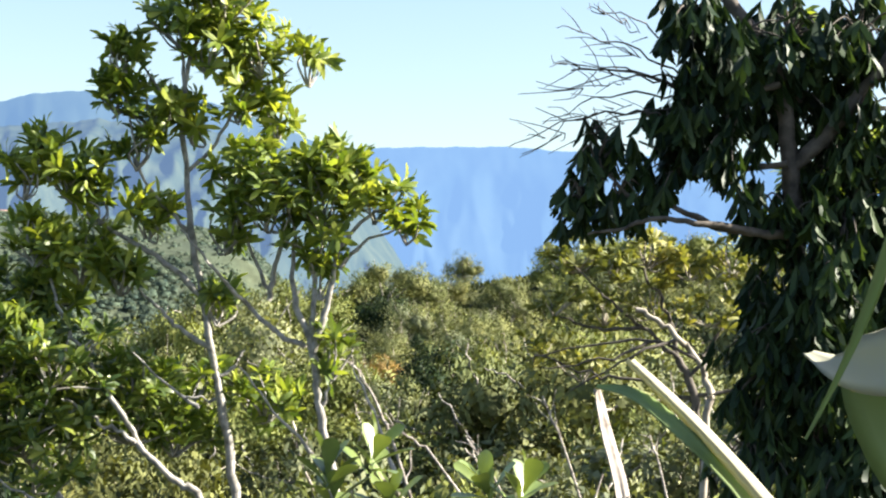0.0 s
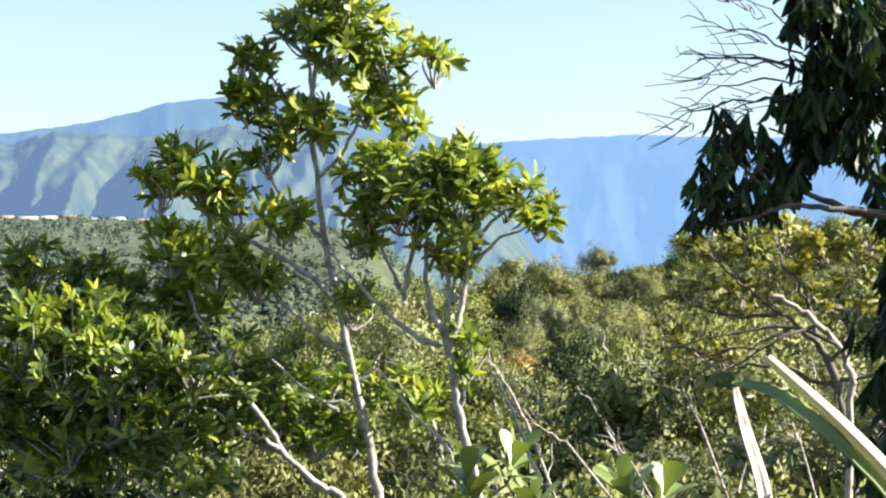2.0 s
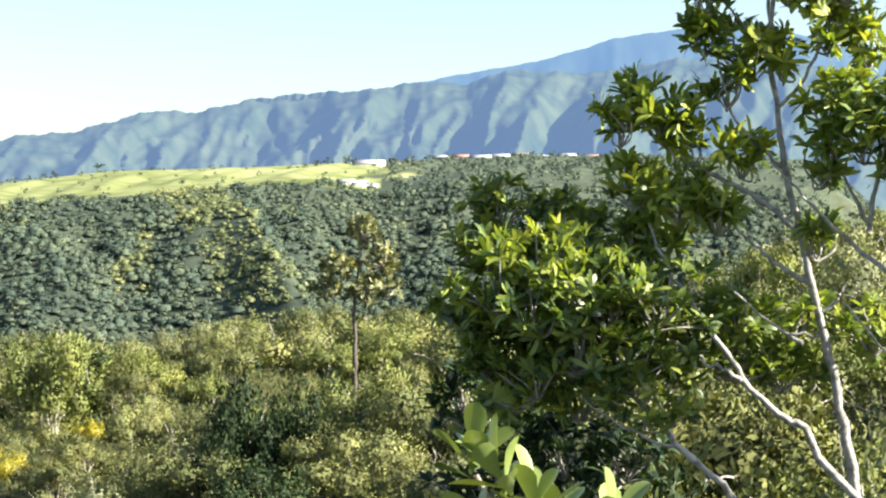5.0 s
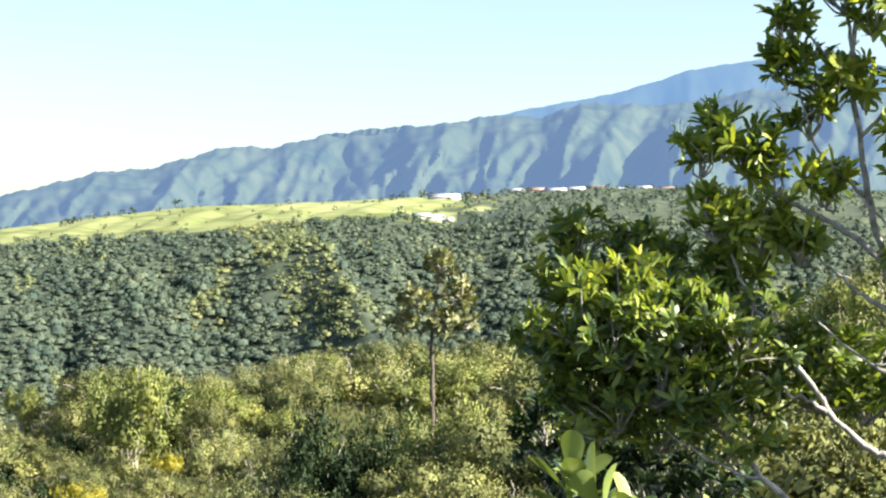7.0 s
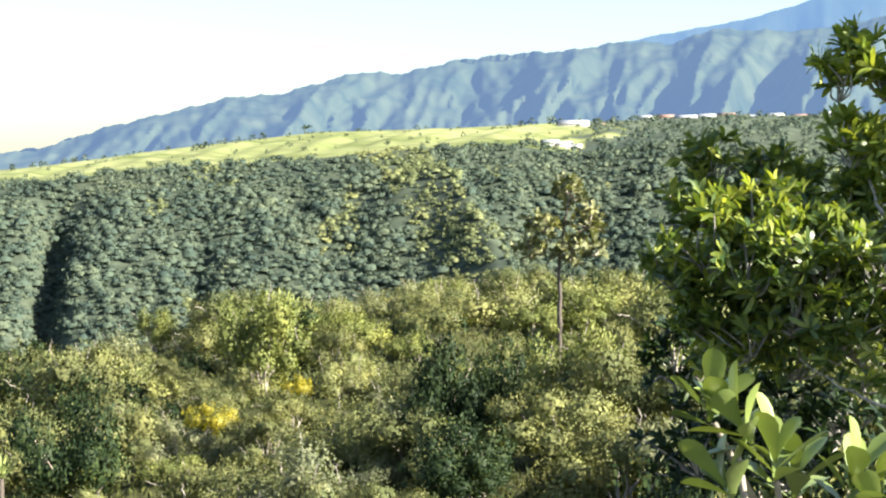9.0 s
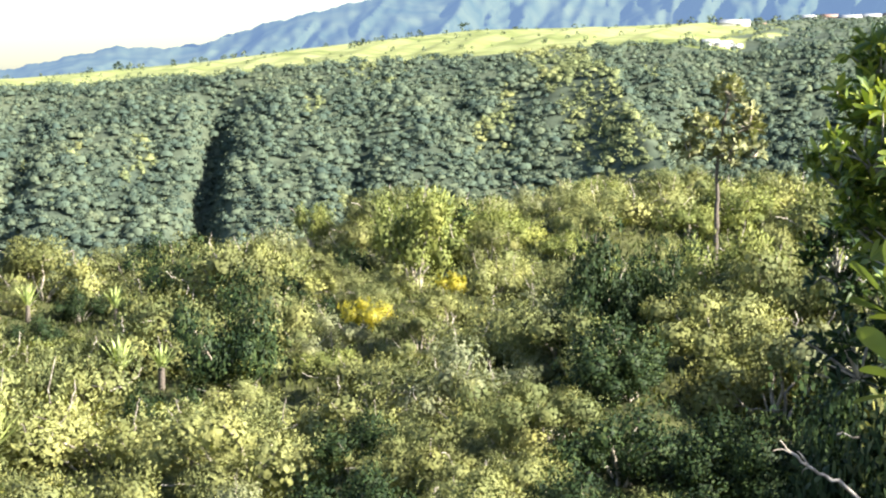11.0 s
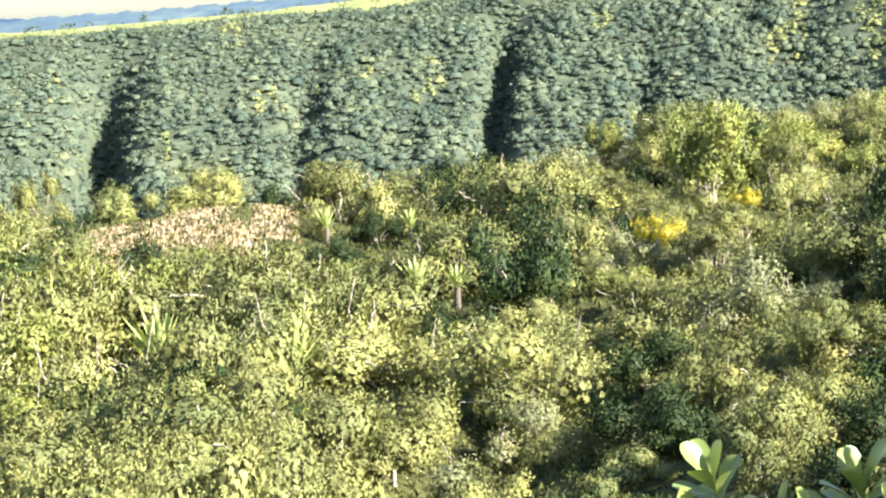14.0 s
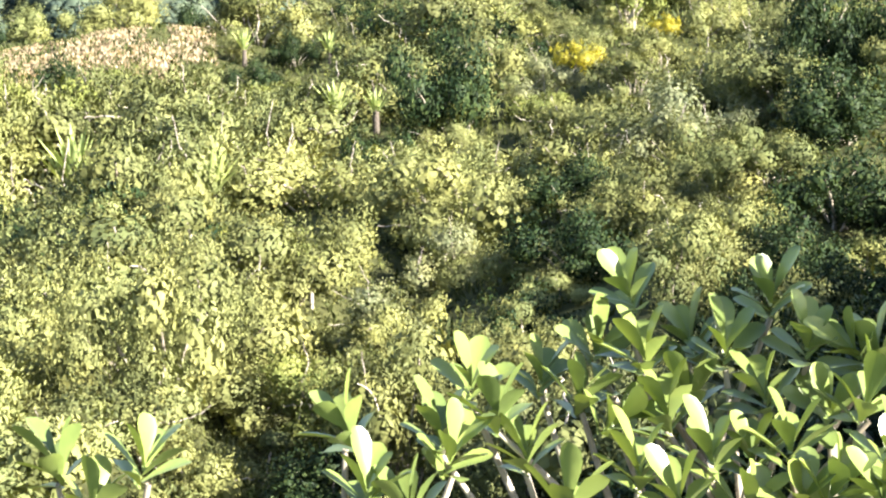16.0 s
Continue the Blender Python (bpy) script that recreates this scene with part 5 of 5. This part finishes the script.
def blade_plant():
    ob = thing("blade_plant", (0, 0, 0), "sword-leaved plant with green and withered broken blades", "succulent plant")
    k = 2.9 / 3145.0
    toward = (0.2, -1, 0.35)
    part("leaf", mesh("leaf", *blade([sight(-14.42, -8.52, 2.74), sight(-11.84, -5.65, 2.84), sight(-9.60, -3.47, 2.94), sight(-7.56, -1.62, 3.03)], [44 * k, 38 * k, 36 * k, 18 * k], (0.75, -0.7, 0.3), 0.8), [M_AGAVE_DRY], None, True), ob, "withered pale blade with a broken tip")
    part("leaf", mesh("leaf", *blade([sight(-12.96, -7.61, 2.84), sight(-10.93, -5.15, 2.89), sight(-8.71, -3.26, 2.93), sight(-7.59, -2.61, 2.98), sight(-6.58, -2.46, 3.03)], [26 * k, 28 * k, 30 * k, 24 * k, 6 * k], toward, 0.4), [M_AGAVE], None, True), ob, "green blade with a dry bent tip")
    part("leaf", mesh("leaf", *blade([sight(-7.85, -7.97, 2.93), sight(-7.49, -5.72, 2.93), sight(-6.94, -3.98, 2.98), sight(-6.58, -2.57, 3.03)], [34 * k, 30 * k, 26 * k, 14 * k], (0.5, -0.8, 0.2), 0.6), [M_DEADWOOD], None, True), ob, "dry brown blade")
    k = 2.15 / 3145.0
    part("leaf", mesh("leaf", *blade([sight(-19.86, -8.03, 2.25), sight(-18.33, -6.01, 2.25), sight(-16.76, -3.92, 2.24), sight(-15.78, -2.27, 2.24), sight(-15.32, -1.26, 2.24)], [120 * k, 140 * k, 150 * k, 130 * k, 90 * k], (-0.2, -1, 0.25), 0.12), [M_AGAVE], None, True), ob, "broad green blade")
    part("leaf", mesh("leaf", *blade([sight(-13.67, -1.09, 2.16), sight(-14.56, -1.48, 2.14), sight(-15.66, -1.42, 2.14), sight(-17.24, -1.16, 2.14), sight(-18.86, -1.07, 2.17)], [30 * k, 80 * k, 120 * k, 150 * k, 150 * k], (0.5, -0.8, 0.45), 0.18), [M_AGAVE_DRY], None, True), ob, "pale dry fold of the bent blade")
    part("leaf", mesh("leaf", *blade([sight(-13.75, -3.76, 2.10), sight(-14.77, -1.47, 2.10), sight(-15.53, 0.65, 2.10), sight(-16.27, 3.28, 2.10)], [4 * k, 12 * k, 22 * k, 28 * k], toward, 0.5), [M_AGAVE], None, True), ob, "narrow green blade seen on edge")
    part("stump", mesh("stump", *tube(grounded([sight(-15.91, -9.06, 2.54), sight(-15.88, -8.23, 2.54)])[:1] + [sight(-15.91, -9.06, 2.54)], 0.12, 0.09, 9), [M_TWIG]), ob)
    return ob


blade_plant()


# ---- paddle-leaved shrub below the lookout ----
def paddle_shrub(name, label, roots, heads, size):
    g = np.random.default_rng(len(heads) + 7)
    ob = thing(name, (0, 0, 0), label, "shrub", "paddle-leaved shrubs")
    for j, h in enumerate(heads):
        root = roots[j % len(roots)]
        mid = root * 0.4 + h * 0.6 + np.array([0, 0, -0.05]) + g.normal(0, 0.02, 3)
        stem = part("stem", mesh("stem", *tube([root, mid, h - np.array([0, 0, 0.03])], 0.006, 0.0035, 6), [M_TWIG], None, True), ob)
        axis = unit(np.array([[0.0, 0, 1.0]]) + g.normal(0, 0.28, (1, 3)))[0]
        for i in range(9):
            a, tilt = i * 2.4 + g.uniform(-0.3, 0.3), 0.2 + 1.0 * (1 - i / 9)
            e1 = unit(np.cross(axis, [0.3, 0.9, 0.1]))
            e2 = np.cross(axis, e1)
            way = axis * math.cos(tilt) + (e1 * math.cos(a) + e2 * math.sin(a)) * math.sin(tilt)
            me = mesh("leaf", *leaves((h - axis * 0.035 * (1 - i / 9))[None], way[None], axis[None] * 1.0, size * g.uniform(0.85, 1.25), size * 0.48, CREASED, 0.10), [M_PADDLE], None, True)
            part("leaf", me, stem)
    return ob


paddle_shrub("paddle_shrub", "sunlit shrub with thick pale green paddle leaves", [sight(29.06, -29.01, 1.98), sight(33.01, -29.13, 1.98), sight(25.19, -28.78, 1.97)],
             [sight(32.89, -16.10, 2.08), sight(28.14, -16.21, 2.08), sight(32.34, -18.10, 2.03), sight(29.62, -17.88, 2.03), sight(26.94, -17.63, 2.03), sight(25.46, -17.93, 2.02), sight(35.72, -18.79, 2.09), sight(38.20, -19.01, 1.99), sight(31.60, -19.92, 1.98), sight(34.42, -19.37, 2.03), sight(24.95, -19.38, 1.92), sight(27.53, -20.94, 1.88), sight(30.16, -21.38, 1.88),
              sight(32.63, -21.78, 1.88), sight(35.00, -22.89, 1.83), sight(26.03, -22.31, 1.82), sight(28.84, -22.96, 1.83), sight(30.81, -19.33, 2.03), sight(37.40, -19.95, 1.94), sight(24.18, -21.13, 1.87),
              sight(33.82, -17.90, 2.08), sight(30.80, -17.69, 2.08), sight(28.42, -19.31, 1.98), sight(26.17, -19.76, 1.97), sight(33.12, -20.29, 1.98), sight(36.44, -21.21, 1.94), sight(28.78, -21.30, 1.93), sight(31.33, -22.85, 1.83), sight(27.14, -22.71, 1.83), sight(24.53, -22.58, 1.82), sight(24.75, -17.72, 2.02), sight(39.33, -20.63, 1.94)], 0.06)
paddle_shrub("paddle_shrub", "small paddle-leaved shrub with pale green leaves", [sight(43.12, -29.01, 1.89), sight(51.89, -28.26, 1.91)],
             [sight(42.65, -20.38, 1.89), sight(52.27, -20.77, 1.91), sight(41.99, -22.39, 1.84), sight(49.38, -21.06, 1.85), sight(39.01, -21.39, 1.89), sight(51.13, -22.12, 1.85), sight(40.65, -22.97, 1.84)], 0.058)
paddle_shrub("paddle_shrub", "paddle-leaved shrub with yellow green leaves and brown tips", [sight(14.51, -15.54, 1.89), sight(11.69, -15.39, 1.89)],
             [sight(15.82, -7.69, 1.89), sight(16.35, -9.49, 1.89), sight(14.57, -8.73, 1.89), sight(13.86, -9.23, 1.94), sight(12.10, -9.36, 1.89), sight(16.54, -6.97, 1.94), sight(11.39, -10.21, 1.89)], 0.058)
paddle_shrub("paddle_shrub", "paddle-leaved shrub at the foot of the slender tree", [sight(1.00, -10.21, 2.62), sight(-4.01, -9.96, 2.63)],
             [sight(1.60, -5.49, 2.62), sight(0.10, -4.89, 2.62), sight(1.38, -6.20, 2.62), sight(-3.52, -5.78, 2.53), sight(-4.78, -5.71, 2.53), sight(-0.42, -6.29, 2.62)], 0.058)


def thin_tree():
    g = np.random.default_rng(105)
    ob = thing("thin_tree", (0, 0, 0), "tall thin tree with a sparse brownish crown", "tree")
    q = 40 / 3145.0
    path = grounded([sight(21.51, -4.40, 39.96), sight(21.53, -2.95, 39.96), sight(21.40, -1.49, 39.96), sight(21.11, 0.05, 39.96)])
    part("trunk", mesh("trunk", *limbs(g, [(path, 0.075, 0.02)], 0.02), [M_DARKBARK], None, True), ob)
    spots = [(sight(21.20, -0.22, 39.96), 24 * q, 26 * q, 13), (sight(22.03, -1.21, 39.96), 34 * q, 20 * q, 11), (sight(20.57, -1.14, 39.96), 28 * q, 26 * q, 12), (sight(22.41, -1.93, 39.96), 28 * q, 16 * q, 7), (sight(21.22, -2.04, 39.96), 46 * q, 26 * q, 16), (sight(20.35, -2.05, 39.96), 22 * q, 16 * q, 6)]
    c = balls(g, spots)
    part("crown", mesh("crown", *whorls(g, c, 0.20, 0.075, 11), [M_GREY]), ob)
    part("fine_branchwork", mesh("fine_branchwork", *twiglets(g, c, spots, 0.015), [M_TWIG], None, True), ob)["kind"] = "stuff"
    return ob


thin_tree()


def bare_stem(path, r, label):
    g = np.random.default_rng(106)
    ob = thing("bare_stem", (0, 0, 0), label, "dead stem", "bare stems in the scrub")
    path = grounded(path)
    part("stem", mesh("stem", *limbs(g, [(path, r, r * 0.5)], 0.01, 6), [M_DEADWOOD], None, True), ob)
    top, low = np.array(path[-1]), np.array(path[-2])
    for k in range(4):
        a = low + (top - low) * g.uniform(0.2, 0.9)
        d = unit(top - low + g.normal(0, 0.6, 3) * np.linalg.norm(top - low)) * np.linalg.norm(top - low) * 0.45
        part("twig", mesh("twig", *tube([a, a + d * 0.5 + g.normal(0, 0.02, 3), a + d], r * 0.4, r * 0.15, 5), [M_DEADWOOD], None, True), ob)
    return ob


def brushwood(label, y0, y1, r0, r1, count, seed):
    """A tangle of thin leafless twigs in the scrub."""
    g = np.random.default_rng(seed)
    ob = thing("brushwood", on_land((y0 + y1) / 2, (r0 + r1) / 2), label, "dead twigs", "dry brushwood in the scrub", kind="stuff")
    tw = []
    for k in range(count):
        a = np.array(on_land(g.uniform(y0, y1), g.uniform(r0, r1), 0.05) - ob.location)
        d = unit(g.normal(size=3) * np.array([0.9, 0.5, 0.3]) + np.array([0, 0, 0.8])) * g.uniform(0.5, 1.5)
        b = a + d * 0.5 + g.normal(0, 0.08, 3)
        tip = a + d + g.normal(0, 0.14, 3)
        tw.append(tube([a, b, tip], g.uniform(0.006, 0.012), 0.003, 4, g, 0.015))
        for q in range(2):
            e = b + (tip - b) * g.uniform(0, 0.6)
            tw.append(tube([e, e + d * 0.2 + g.normal(0, 0.08, 3), e + d * 0.35 + g.normal(0, 0.16, 3)], 0.005, 0.002, 4))
    part("twig", mesh("twig", *joined(tw), [M_DEADWOOD], None, True), ob)
    return ob


brushwood("tangle of pale leafless twigs among low scrub", -10.5, -2.5, 9.5, 14.0, 90, 201)
brushwood("thin grey twigs standing in the scrub", -2.0, 5.0, 10.0, 15.0, 60, 202)
brushwood("grey dead twigs under the leaning bush", 9.5, 15.0, 7.6, 9.0, 40, 203)

for path, r in (([sight(0.80, -4.83, 11.02), sight(1.61, -3.07, 11.02), sight(2.39, -2.02, 11.02)], 0.014), ([sight(-0.68, -5.30, 11.02), sight(0.46, -4.27, 11.02), sight(1.76, -3.61, 11.02)], 0.012), ([sight(-4.56, -4.56, 13.03), sight(-3.76, -2.80, 13.03)], 0.014), ([sight(-7.67, -5.10, 12.03), sight(-7.26, -3.87, 12.03)], 0.012),
                ([sight(-9.64, -4.80, 11.04), sight(-8.34, -3.28, 11.03)], 0.012), ([sight(-2.48, -5.74, 12.03), sight(-1.50, -4.36, 12.03)], 0.012), ([sight(-10.92, -5.08, 10.04), sight(-9.99, -3.72, 10.04)], 0.012), ([sight(17.11, -12.81, 13.99), sight(18.19, -12.17, 13.99), sight(19.26, -11.52, 14.00)], 0.02)):
    bare_stem(path, r, "bare grey dead stem standing in the scrub")
